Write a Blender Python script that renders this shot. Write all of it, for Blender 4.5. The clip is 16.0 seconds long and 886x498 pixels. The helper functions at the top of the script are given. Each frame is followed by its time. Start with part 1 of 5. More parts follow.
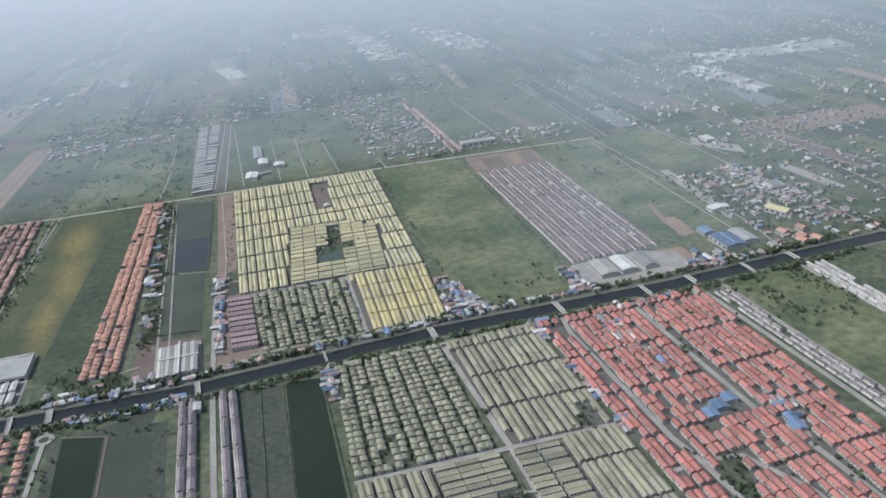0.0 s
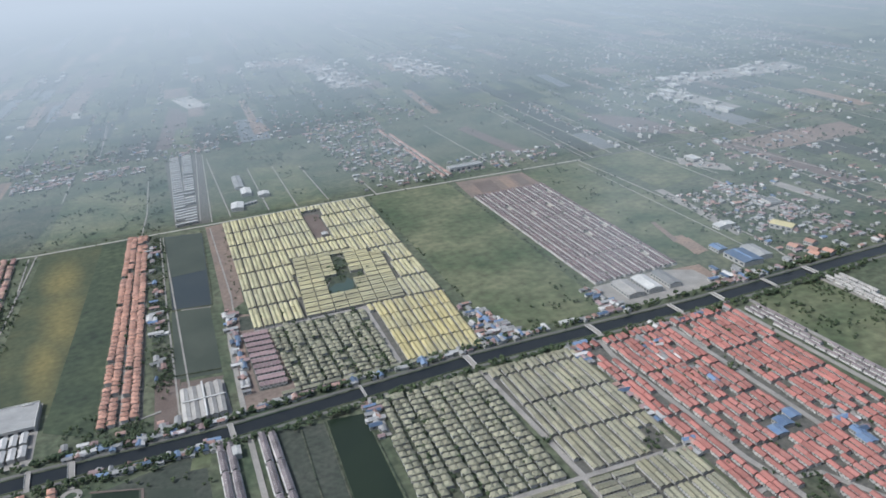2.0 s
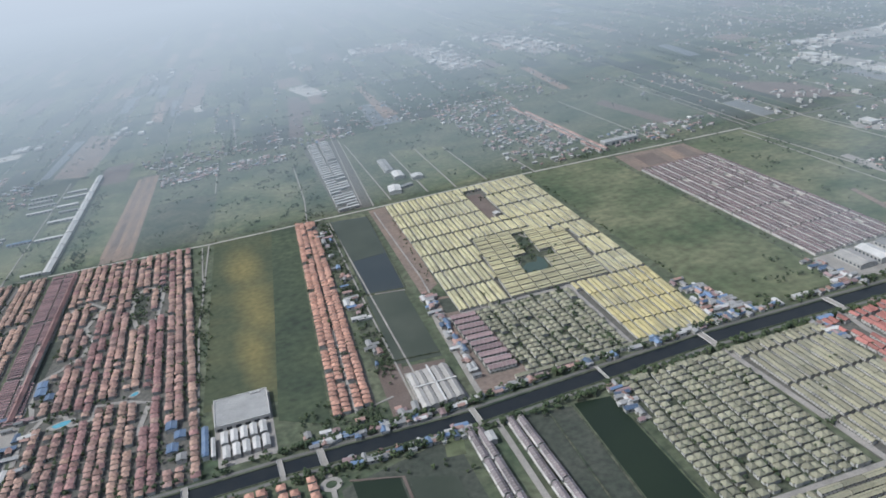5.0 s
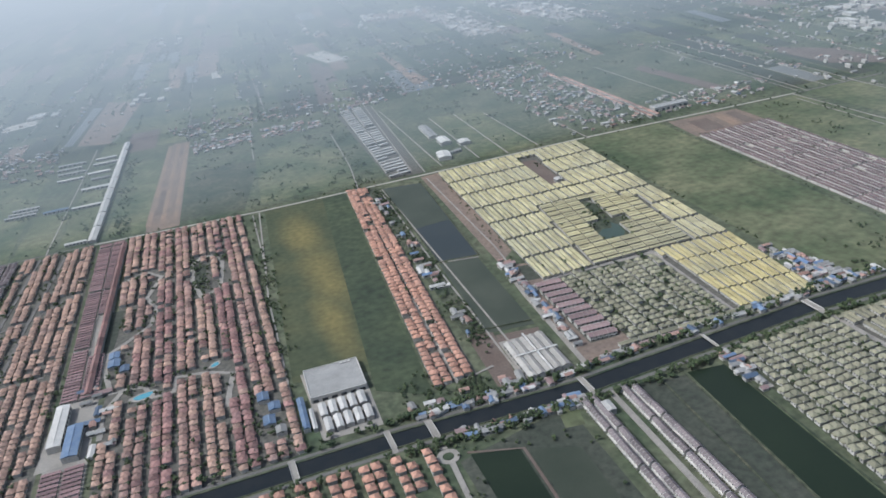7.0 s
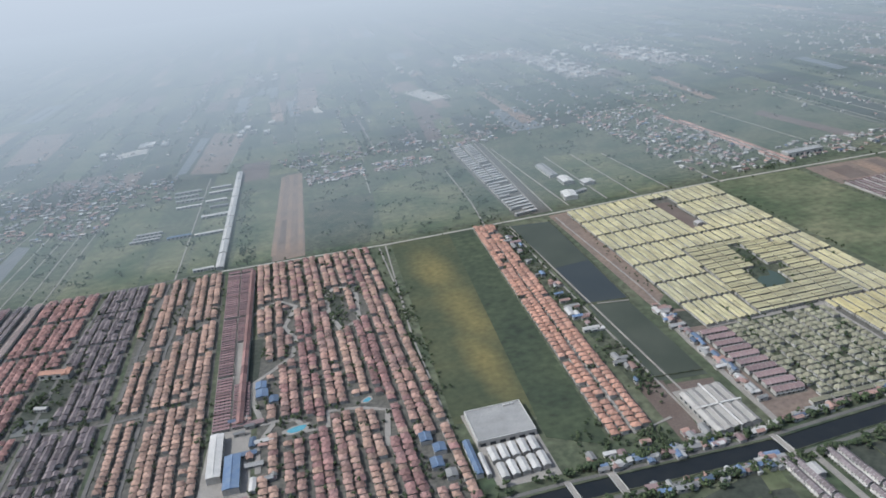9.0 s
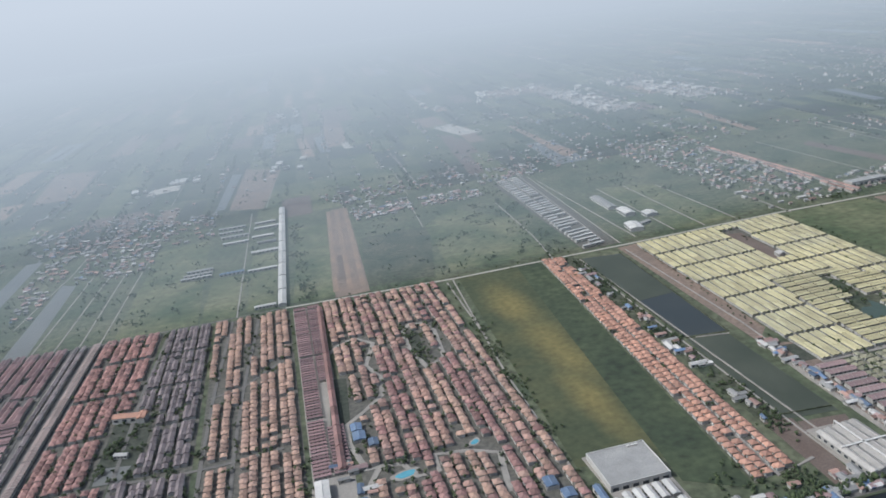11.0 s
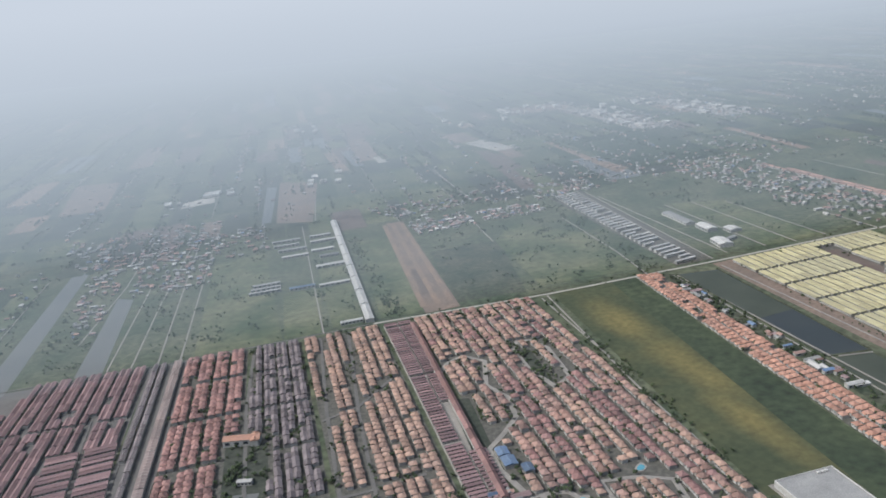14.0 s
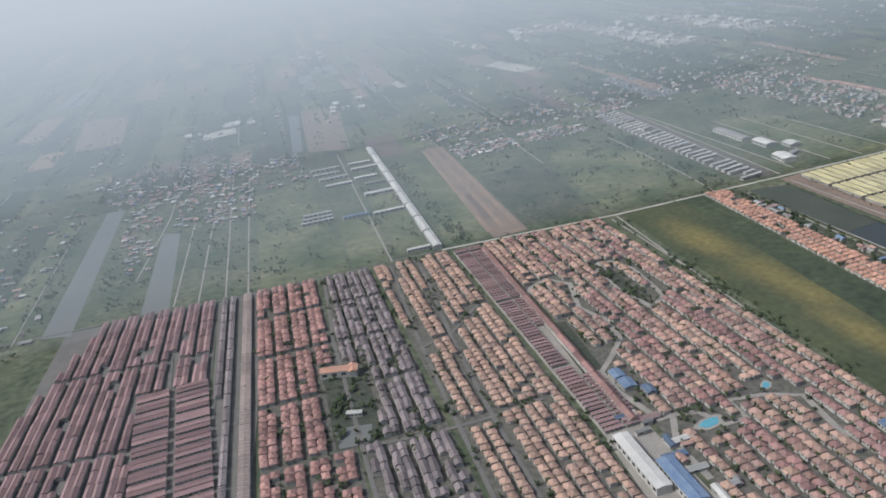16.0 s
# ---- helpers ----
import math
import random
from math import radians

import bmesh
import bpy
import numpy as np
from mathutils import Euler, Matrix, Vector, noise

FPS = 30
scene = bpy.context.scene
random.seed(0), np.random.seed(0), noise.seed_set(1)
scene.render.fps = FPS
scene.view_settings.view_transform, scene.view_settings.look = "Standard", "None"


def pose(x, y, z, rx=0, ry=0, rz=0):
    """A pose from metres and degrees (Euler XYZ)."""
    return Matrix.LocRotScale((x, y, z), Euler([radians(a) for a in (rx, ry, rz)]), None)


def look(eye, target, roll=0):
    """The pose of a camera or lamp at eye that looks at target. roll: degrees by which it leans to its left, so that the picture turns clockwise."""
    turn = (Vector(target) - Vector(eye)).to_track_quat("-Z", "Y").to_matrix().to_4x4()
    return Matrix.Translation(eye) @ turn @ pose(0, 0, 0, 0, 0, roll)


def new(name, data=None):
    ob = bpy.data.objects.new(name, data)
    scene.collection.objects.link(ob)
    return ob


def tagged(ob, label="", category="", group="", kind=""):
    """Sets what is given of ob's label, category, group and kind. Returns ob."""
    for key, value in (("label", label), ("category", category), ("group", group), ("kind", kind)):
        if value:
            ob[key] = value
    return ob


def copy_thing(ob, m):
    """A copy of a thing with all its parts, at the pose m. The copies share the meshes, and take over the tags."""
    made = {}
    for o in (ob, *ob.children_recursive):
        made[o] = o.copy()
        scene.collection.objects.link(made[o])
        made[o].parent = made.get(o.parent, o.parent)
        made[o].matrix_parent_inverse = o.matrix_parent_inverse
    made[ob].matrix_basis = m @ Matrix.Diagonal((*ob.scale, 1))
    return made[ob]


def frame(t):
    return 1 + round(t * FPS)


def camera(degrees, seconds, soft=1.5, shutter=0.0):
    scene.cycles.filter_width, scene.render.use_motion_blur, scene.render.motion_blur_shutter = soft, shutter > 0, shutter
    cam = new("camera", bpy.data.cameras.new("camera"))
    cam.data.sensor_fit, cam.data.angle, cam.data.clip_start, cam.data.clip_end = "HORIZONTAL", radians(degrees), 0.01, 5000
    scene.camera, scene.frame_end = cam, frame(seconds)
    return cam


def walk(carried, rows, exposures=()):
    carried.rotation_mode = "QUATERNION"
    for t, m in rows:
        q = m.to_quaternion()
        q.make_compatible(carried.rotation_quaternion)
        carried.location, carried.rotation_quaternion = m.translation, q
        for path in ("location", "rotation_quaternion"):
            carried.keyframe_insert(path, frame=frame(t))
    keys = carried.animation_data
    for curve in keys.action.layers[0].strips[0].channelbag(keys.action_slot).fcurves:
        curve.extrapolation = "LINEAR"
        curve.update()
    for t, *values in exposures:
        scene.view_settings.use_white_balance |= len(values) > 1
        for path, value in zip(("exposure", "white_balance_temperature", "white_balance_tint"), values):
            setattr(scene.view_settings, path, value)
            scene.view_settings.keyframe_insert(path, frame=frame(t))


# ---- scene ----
cam = camera(59.0, 16.0, soft=1.7)
PATH = [
    (0, (0.76, -0.10, 289.13), (78.37, 263.07, 167.80), -4.31),
    (0.5, (-14.92, 10.11, 287.99), (65.79, 265.62, 153.08), -3.61),
    (1, (-30.60, 20.33, 286.85), (50.82, 272.19, 145.66), -2.20),
    (1.5, (-46.28, 30.54, 285.71), (44.69, 287.86, 161.17), -2.86),
    (2, (-61.97, 40.75, 284.57), (41.49, 298.64, 171.47), -3.96),
    (2.5, (-77.65, 50.97, 283.43), (22.97, 309.88, 170.10), -5.61),
    (3, (-93.33, 61.18, 282.30), (0.56, 324.06, 172.40), -6.54),
    (3.5, (-109.01, 71.40, 281.16), (-17.07, 332.65, 165.86), -5.33),
    (4, (-124.70, 81.61, 280.02), (-34.95, 343.77, 165.05), -5.84),
    (4.5, (-140.38, 91.83, 278.88), (-53.24, 355.61, 165.63), -6.69),
    (5, (-156.06, 102.04, 277.74), (-77.30, 367.43, 162.13), -7.73),
    (5.2, (-162.33, 106.13, 277.29), (-85.68, 370.49, 157.98), -7.51),
    (7.3, (-228.20, 149.03, 272.51), (-145.37, 408.56, 146.88), -7.16),
    (7.5, (-234.47, 153.11, 272.05), (-150.43, 414.96, 152.18), -6.35),
    (8, (-250.15, 163.33, 270.91), (-168.93, 431.78, 164.43), -6.47),
    (8.5, (-265.84, 173.54, 269.78), (-192.51, 446.05, 167.98), -7.26),
    (9, (-281.52, 183.76, 268.64), (-216.69, 455.84, 160.17), -6.64),
    (9.2, (-287.79, 187.84, 268.18), (-227.14, 460.32, 158.28), -5.79),
    (11.3, (-353.66, 230.74, 263.40), (-282.65, 506.58, 169.22), -6.78),
    (11.5, (-359.93, 234.83, 262.95), (-286.36, 506.37, 158.77), -4.85),
    (12, (-375.61, 245.04, 261.81), (-305.64, 521.09, 167.46), -6.30),
    (12.5, (-391.29, 255.26, 260.67), (-321.41, 531.43, 166.63), -6.00),
    (13, (-406.97, 265.47, 259.53), (-341.60, 549.23, 187.39), -5.05),
    (13.5, (-422.66, 275.69, 258.39), (-354.65, 556.86, 178.91), -4.04),
    (14, (-438.34, 285.90, 257.26), (-358.77, 561.36, 168.99), -5.77),
    (14.5, (-454.02, 296.12, 256.12), (-369.04, 567.11, 159.48), -6.66),
    (15, (-469.70, 306.33, 254.98), (-386.96, 576.74, 154.82), -7.07),
    (15.5, (-485.39, 316.54, 253.84), (-406.02, 584.33, 144.33), -6.80),
    (16, (-501.07, 326.76, 252.70), (-421.49, 592.65, 138.83), -7.25),
]
walk(cam, [(t, look(eye, target, roll)) for t, eye, target, roll in PATH], [(0.0, 0.06, 5230, 9), (5.0, 0.0, 5270, 9), (9.0, -0.04, 5300, 9), (16.0, -0.1, 5490, 10)])

# ---- light ----
SUN_AZIMUTH = radians(270)   # clockwise from +y: from the west
SUN_HEIGHT = radians(48)
world = bpy.data.worlds.new("sky")
scene.world = world
world.use_nodes = True
wn = world.node_tree
sky = wn.nodes.new("ShaderNodeTexSky")
sky.sky_type, sky.sun_disc = "NISHITA", False
sky.sun_elevation, sky.sun_rotation = SUN_HEIGHT, SUN_AZIMUTH
sky.dust_density, sky.air_density, sky.ozone_density = 4.0, 1.2, 1.0
wn.links.new(sky.outputs[0], wn.nodes["Background"].inputs[0])
wn.nodes["Background"].inputs[1].default_value = 0.12
sun = new("sun", bpy.data.lights.new("sun", "SUN"))
sun.data.energy, sun.data.angle, sun.data.color = 3.3, radians(1.5), (1.0, 0.95, 0.87)
sun.matrix_world = look((0, 0, 0), (-math.sin(SUN_AZIMUTH) * math.cos(SUN_HEIGHT), -math.cos(SUN_AZIMUTH) * math.cos(SUN_HEIGHT), -math.sin(SUN_HEIGHT)))



# ---- materials ----
def material(name, colour, second=None, scale=0.5, rough=0.8, fine=4.0, vary=0.0, sheen=0.0, bump=0.3, stretch=(1, 1, 1), metal=0.0, patch=0.5, gloss=0.35, grit_low=0.8, grit_high=1.2):
    """A rough surface of two tones, with broad patches, fine grain and a change of tone from piece to piece."""
    m = bpy.data.materials.new(name)
    m.use_nodes = True
    t = m.node_tree
    p = t.nodes["Principled BSDF"]
    tc = t.nodes.new("ShaderNodeTexCoord")
    geo = t.nodes.new("ShaderNodeNewGeometry")
    mp = t.nodes.new("ShaderNodeMapping")
    mp.inputs["Scale"].default_value = stretch
    t.links.new(geo.outputs["Position"], mp.inputs["Vector"])
    broad, grain = t.nodes.new("ShaderNodeTexNoise"), t.nodes.new("ShaderNodeTexNoise")
    broad.inputs["Scale"].default_value, broad.inputs["Detail"].default_value = scale, 6
    grain.inputs["Scale"].default_value, grain.inputs["Detail"].default_value = fine, 4
    t.links.new(mp.outputs[0], broad.inputs["Vector"])
    t.links.new(geo.outputs["Position"], grain.inputs["Vector"])
    ramp = t.nodes.new("ShaderNodeMapRange")
    ramp.inputs["From Min"].default_value, ramp.inputs["From Max"].default_value = 0.5 - patch * 0.4, 0.5 + patch * 0.4
    t.links.new(broad.outputs["Fac"], ramp.inputs["Value"])
    mix = t.nodes.new("ShaderNodeMix")
    mix.data_type = "RGBA"
    mix.inputs["A"].default_value = (*colour, 1)
    mix.inputs["B"].default_value = (*(second or [c * 0.75 for c in colour]), 1)
    t.links.new(ramp.outputs[0], mix.inputs["Factor"])
    info = t.nodes.new("ShaderNodeObjectInfo")
    add = t.nodes.new("ShaderNodeMath")
    add.operation = "ADD"
    t.links.new(info.outputs["Random"], add.inputs[0])
    t.links.new(geo.outputs["Random Per Island"], add.inputs[1])
    frac = t.nodes.new("ShaderNodeMath")
    frac.operation = "FRACT"
    t.links.new(add.outputs[0], frac.inputs[0])
    tone = t.nodes.new("ShaderNodeMapRange")
    tone.inputs["To Min"].default_value, tone.inputs["To Max"].default_value = 1 - vary, 1 + vary
    t.links.new(frac.outputs[0], tone.inputs["Value"])
    grit = t.nodes.new("ShaderNodeMapRange")
    grit.inputs["From Min"].default_value, grit.inputs["From Max"].default_value = 0.25, 0.75
    grit.inputs["To Min"].default_value, grit.inputs["To Max"].default_value = grit_low, grit_high
    t.links.new(grain.outputs["Fac"], grit.inputs["Value"])
    both = t.nodes.new("ShaderNodeMath")
    both.operation = "MULTIPLY"
    t.links.new(tone.outputs[0], both.inputs[0])
    t.links.new(grit.outputs[0], both.inputs[1])
    hsv = t.nodes.new("ShaderNodeHueSaturation")
    t.links.new(mix.outputs["Result"], hsv.inputs["Color"])
    t.links.new(both.outputs[0], hsv.inputs["Value"])
    t.links.new(hsv.outputs[0], p.inputs["Base Color"])
    p.inputs["Roughness"].default_value = rough
    p.inputs["Metallic"].default_value = metal
    p.inputs["Specular IOR Level"].default_value = gloss
    p.inputs["Sheen Weight"].default_value = sheen
    p.inputs["Sheen Roughness"].default_value = 0.6
    if bump:
        b = t.nodes.new("ShaderNodeBump")
        b.inputs["Strength"].default_value, b.inputs["Distance"].default_value = bump, 0.2
        t.links.new(grain.outputs["Fac"], b.inputs["Height"])
        t.links.new(b.outputs[0], p.inputs["Normal"])
    return m


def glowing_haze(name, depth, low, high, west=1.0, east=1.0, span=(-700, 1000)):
    """A see-through glowing sheet painted as haze: denser upwards from the ground, so that what lies just behind its
    foot stays clear; its density changes from west to east over a span.
    """
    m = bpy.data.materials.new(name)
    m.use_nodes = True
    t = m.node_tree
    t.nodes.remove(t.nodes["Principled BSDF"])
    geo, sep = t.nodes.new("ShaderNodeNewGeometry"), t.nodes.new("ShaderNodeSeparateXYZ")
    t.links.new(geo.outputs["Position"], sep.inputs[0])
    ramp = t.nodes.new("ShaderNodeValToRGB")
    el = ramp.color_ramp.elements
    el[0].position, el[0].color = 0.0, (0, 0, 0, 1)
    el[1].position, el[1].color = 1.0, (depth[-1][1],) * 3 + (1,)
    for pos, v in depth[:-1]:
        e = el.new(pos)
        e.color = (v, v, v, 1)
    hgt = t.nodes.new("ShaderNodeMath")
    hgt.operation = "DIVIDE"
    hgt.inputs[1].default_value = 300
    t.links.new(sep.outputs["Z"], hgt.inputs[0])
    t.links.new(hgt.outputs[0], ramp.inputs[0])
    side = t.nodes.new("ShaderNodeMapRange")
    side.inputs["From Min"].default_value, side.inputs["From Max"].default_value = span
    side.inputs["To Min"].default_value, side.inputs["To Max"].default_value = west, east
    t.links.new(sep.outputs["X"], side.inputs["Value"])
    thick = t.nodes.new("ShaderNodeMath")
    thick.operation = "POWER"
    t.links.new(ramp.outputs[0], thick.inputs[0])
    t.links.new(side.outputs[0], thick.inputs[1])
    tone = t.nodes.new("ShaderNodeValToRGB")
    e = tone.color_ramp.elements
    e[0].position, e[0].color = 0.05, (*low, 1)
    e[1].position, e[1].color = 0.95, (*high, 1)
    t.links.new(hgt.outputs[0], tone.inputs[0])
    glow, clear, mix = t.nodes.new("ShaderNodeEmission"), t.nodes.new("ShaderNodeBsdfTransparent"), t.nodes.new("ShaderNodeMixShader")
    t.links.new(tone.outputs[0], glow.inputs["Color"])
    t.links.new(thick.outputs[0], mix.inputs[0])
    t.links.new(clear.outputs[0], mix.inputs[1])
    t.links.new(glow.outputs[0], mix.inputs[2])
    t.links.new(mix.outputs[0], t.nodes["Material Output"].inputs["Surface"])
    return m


# opacity by height of the glowing sheets that imitate haze
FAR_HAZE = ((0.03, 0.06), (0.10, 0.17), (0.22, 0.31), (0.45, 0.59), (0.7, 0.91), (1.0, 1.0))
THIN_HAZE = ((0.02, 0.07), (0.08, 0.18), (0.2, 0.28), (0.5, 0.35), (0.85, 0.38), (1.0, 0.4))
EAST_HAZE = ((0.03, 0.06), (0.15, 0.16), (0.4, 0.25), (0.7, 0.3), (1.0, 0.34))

def ripening_crop():
    """An olive green crop with soft yellow patches where it ripens."""
    m = material("ripening_crop", (0.046, 0.055, 0.026), (0.072, 0.076, 0.034), 0.02, fine=0.2, grit_low=0.75, grit_high=1.25)
    t = m.node_tree
    hsv = next(n for n in t.nodes if n.type == "HUE_SAT")
    geo = next(n for n in t.nodes if n.type == "NEW_GEOMETRY")
    wobble = t.nodes.new("ShaderNodeTexNoise")
    wobble.inputs["Scale"].default_value, wobble.inputs["Detail"].default_value = 0.03, 5
    t.links.new(geo.outputs["Position"], wobble.inputs["Vector"])
    last = None
    for x, y, rx, ry in RIPE:
        move, far, fall = t.nodes.new("ShaderNodeMapping"), t.nodes.new("ShaderNodeVectorMath"), t.nodes.new("ShaderNodeMapRange")
        move.inputs["Location"].default_value = (-x / rx, -y / ry, 0)
        move.inputs["Scale"].default_value = (1 / rx, 1 / ry, 0)
        far.operation = "LENGTH"
        fall.inputs["From Min"].default_value, fall.inputs["From Max"].default_value = 1.1, 0.0
        fall.interpolation_type = "SMOOTHSTEP"
        t.links.new(geo.outputs["Position"], move.inputs["Vector"])
        t.links.new(move.outputs[0], far.inputs[0])
        t.links.new(far.outputs["Value"], fall.inputs["Value"])
        if last:
            most = t.nodes.new("ShaderNodeMath")
            most.operation = "MAXIMUM"
            t.links.new(last, most.inputs[0])
            t.links.new(fall.outputs[0], most.inputs[1])
            last = most.outputs[0]
        else:
            last = fall.outputs[0]
    spread, ripe = t.nodes.new("ShaderNodeMath"), t.nodes.new("ShaderNodeMix")
    spread.operation, spread.use_clamp = "MULTIPLY_ADD", True
    lift = t.nodes.new("ShaderNodeMath")
    lift.operation = "MULTIPLY_ADD"
    lift.inputs[1].default_value, lift.inputs[2].default_value = 0.9, -0.45
    t.links.new(wobble.outputs["Fac"], lift.inputs[0])
    t.links.new(last, spread.inputs[0])
    spread.inputs[1].default_value = 0.95
    t.links.new(lift.outputs[0], spread.inputs[2])
    ripe.data_type = "RGBA"
    t.links.new(spread.outputs[0], ripe.inputs["Factor"])
    base = hsv.inputs["Color"].links[0].from_socket
    t.links.new(base, ripe.inputs["A"])
    ripe.inputs["B"].default_value = (0.158, 0.128, 0.044, 1)
    t.links.new(ripe.outputs["Result"], hsv.inputs["Color"])
    return m


RIPE = ((-142, 810, 24, 80), (-141, 715, 24, 85), (-152, 640, 18, 70))

M = dict(
    ground=material("rough_grass", (0.046, 0.062, 0.03), (0.118, 0.116, 0.066), 0.018, fine=0.16, patch=0.5, grit_low=0.45, grit_high=1.5),
    meadow=material("meadow", (0.056, 0.073, 0.031), (0.142, 0.138, 0.07), 0.018, fine=0.13, patch=0.42, grit_low=0.6, grit_high=1.4),
    crop=ripening_crop(),
    dark_field=material("dark_wet_field", (0.036, 0.042, 0.027), (0.066, 0.066, 0.046), 0.03, fine=0.25, grit_low=0.6, grit_high=1.4),
    scrub=material("scrub_ground", (0.034, 0.046, 0.025), (0.09, 0.086, 0.052), 0.04, fine=0.25, grit_low=0.35, grit_high=1.6),
    earth=material("bare_earth", (0.26, 0.175, 0.115), (0.19, 0.14, 0.10), 0.05, fine=0.4, grit_low=0.7, grit_high=1.3),
    brown=material("ploughed_earth", (0.105, 0.072, 0.052), (0.14, 0.105, 0.08), 0.05, fine=0.8, sheen=0.03),
    concrete=material("street_concrete", (0.31, 0.275, 0.225), (0.22, 0.195, 0.16), 0.08, fine=1.2),
    yard=material("yards_and_streets", (0.07, 0.066, 0.05), (0.14, 0.124, 0.098), 0.3, fine=1.5, sheen=0.0),
    pale_road=material("sunlit_dusty_concrete", (0.40, 0.36, 0.29), (0.31, 0.28, 0.225), 0.06, fine=0.8),
    asphalt=material("asphalt", (0.115, 0.105, 0.09), (0.15, 0.135, 0.112), 0.1, fine=1.0, sheen=0.02),
    canal=material("canal_water", (0.012, 0.015, 0.018), (0.02, 0.022, 0.022), 0.1, rough=0.3, bump=0.05, gloss=0.12),
    pond=material("pond_water", (0.02, 0.027, 0.03), (0.033, 0.038, 0.036), 0.02, rough=0.35, bump=0.03, gloss=0.2),
    green_pond=material("green_pond_water", (0.014, 0.021, 0.012), (0.02, 0.028, 0.015), 0.02, rough=0.4, bump=0.03, gloss=0.15),
    lake=material("green_park_water", (0.026, 0.045, 0.034), (0.04, 0.062, 0.045), 0.04, rough=0.35, bump=0.03, gloss=0.25),
    pale_water=material("silted_water", (0.16, 0.155, 0.135), (0.13, 0.128, 0.115), 0.02, rough=0.4, bump=0.03, gloss=0.15),
    pool=material("pool_water", (0.08, 0.24, 0.29), (0.12, 0.32, 0.36), 0.3, rough=0.15, bump=0.02),
    wall=material("painted_render", (0.43, 0.40, 0.345), (0.32, 0.30, 0.255), 0.6, vary=0.2),
    window=material("dark_glass", (0.05, 0.055, 0.06), rough=0.2, bump=0),
    roof_yellow=material("yellow_tiles", (0.46, 0.395, 0.205), (0.32, 0.29, 0.18), 0.014, fine=2.5, vary=0.22),
    roof_gold=material("ochre_tiles", (0.46, 0.37, 0.15), (0.30, 0.265, 0.155), 0.02, fine=2.5, vary=0.2),
    roof_olive=material("olive_tiles", (0.255, 0.23, 0.145), (0.185, 0.175, 0.112), 0.1, fine=2.5, vary=0.28),
    roof_red=material("coral_red_tiles", (0.36, 0.142, 0.105), (0.27, 0.125, 0.096), 0.06, fine=2.5, vary=0.26),
    roof_orange=material("orange_tiles", (0.42, 0.225, 0.145), (0.33, 0.19, 0.132), 0.06, fine=2.5, vary=0.25),
    roof_peach=material("peach_tiles", (0.335, 0.20, 0.145), (0.21, 0.14, 0.112), 0.045, fine=2.5, vary=0.38),
    roof_brown=material("brown_red_tiles", (0.265, 0.145, 0.118), (0.19, 0.115, 0.098), 0.1, fine=2.5, vary=0.34),
    roof_maroon=material("maroon_tiles", (0.255, 0.16, 0.142), (0.20, 0.132, 0.122), 0.05, fine=2.5, vary=0.3),
    roof_purple=material("grey_purple_tiles", (0.205, 0.165, 0.15), (0.15, 0.122, 0.114), 0.1, fine=2.5, vary=0.36),
    roof_sand=material("sandy_orange_tiles", (0.37, 0.235, 0.16), (0.27, 0.18, 0.135), 0.06, fine=2.5, vary=0.28),
    roof_brick=material("brick_red_tiles", (0.31, 0.17, 0.132), (0.225, 0.13, 0.108), 0.06, fine=2.5, vary=0.34),
    roof_mauve=material("dusty_mauve_tiles", (0.15, 0.10, 0.092), (0.115, 0.082, 0.078), 0.08, fine=2.5, vary=0.25),
    roof_straw=material("dull_straw_tiles", (0.30, 0.265, 0.16), (0.215, 0.198, 0.135), 0.05, fine=1.2, vary=0.24, grit_low=0.7),
    roof_tan=material("tan_sheet_roof", (0.27, 0.20, 0.165), (0.22, 0.17, 0.145), 0.1, fine=2.5, vary=0.18),
    grass=material("dark_lush_grass", (0.028, 0.038, 0.02), (0.06, 0.072, 0.034), 0.016, fine=0.15, patch=0.5, grit_low=0.55, grit_high=1.45),
    weedy=material("weedy_shallow_water", (0.034, 0.04, 0.024), (0.058, 0.062, 0.04), 0.03, rough=0.45, bump=0.05, gloss=0.3),
    bluff=material("dusty_pink_earth", (0.215, 0.152, 0.108), (0.15, 0.115, 0.088), 0.04, fine=0.3, grit_low=0.7, grit_high=1.3),
    roof_pink=material("weathered_pink_sheet", (0.29, 0.195, 0.17), (0.23, 0.16, 0.145), 0.15, fine=2.5, vary=0.25),
    roof_blue=material("blue_sheet_roof", (0.095, 0.135, 0.205), (0.15, 0.185, 0.23), 0.2, fine=2.5, vary=0.45, rough=0.5),
    roof_grey=material("grey_sheet_roof", (0.28, 0.262, 0.23), (0.21, 0.198, 0.175), 0.1, fine=2, vary=0.28, rough=0.6),
    roof_white=material("white_sheet_roof", (0.53, 0.49, 0.425), (0.41, 0.38, 0.33), 0.12, fine=2, vary=0.15, rough=0.55),
    roof_beige=material("beige_sheet_roof", (0.40, 0.36, 0.30), (0.31, 0.28, 0.24), 0.1, fine=2, vary=0.2, rough=0.6),
    bark=material("bark", (0.09, 0.065, 0.045), fine=6),
    leaves=material("foliage", (0.032, 0.045, 0.02), (0.065, 0.08, 0.03), 0.15, fine=2, vary=0.4),
    # haze painted as emission colours on sheets, bluish low and pale high
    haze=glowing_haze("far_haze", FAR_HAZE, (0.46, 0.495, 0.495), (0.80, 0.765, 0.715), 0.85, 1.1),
    # added glow that brightens the eastern land only, fading out to the west
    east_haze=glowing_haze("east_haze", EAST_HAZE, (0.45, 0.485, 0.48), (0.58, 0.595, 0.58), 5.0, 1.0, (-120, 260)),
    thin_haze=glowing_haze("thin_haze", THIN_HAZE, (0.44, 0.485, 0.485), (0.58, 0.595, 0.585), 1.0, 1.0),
)


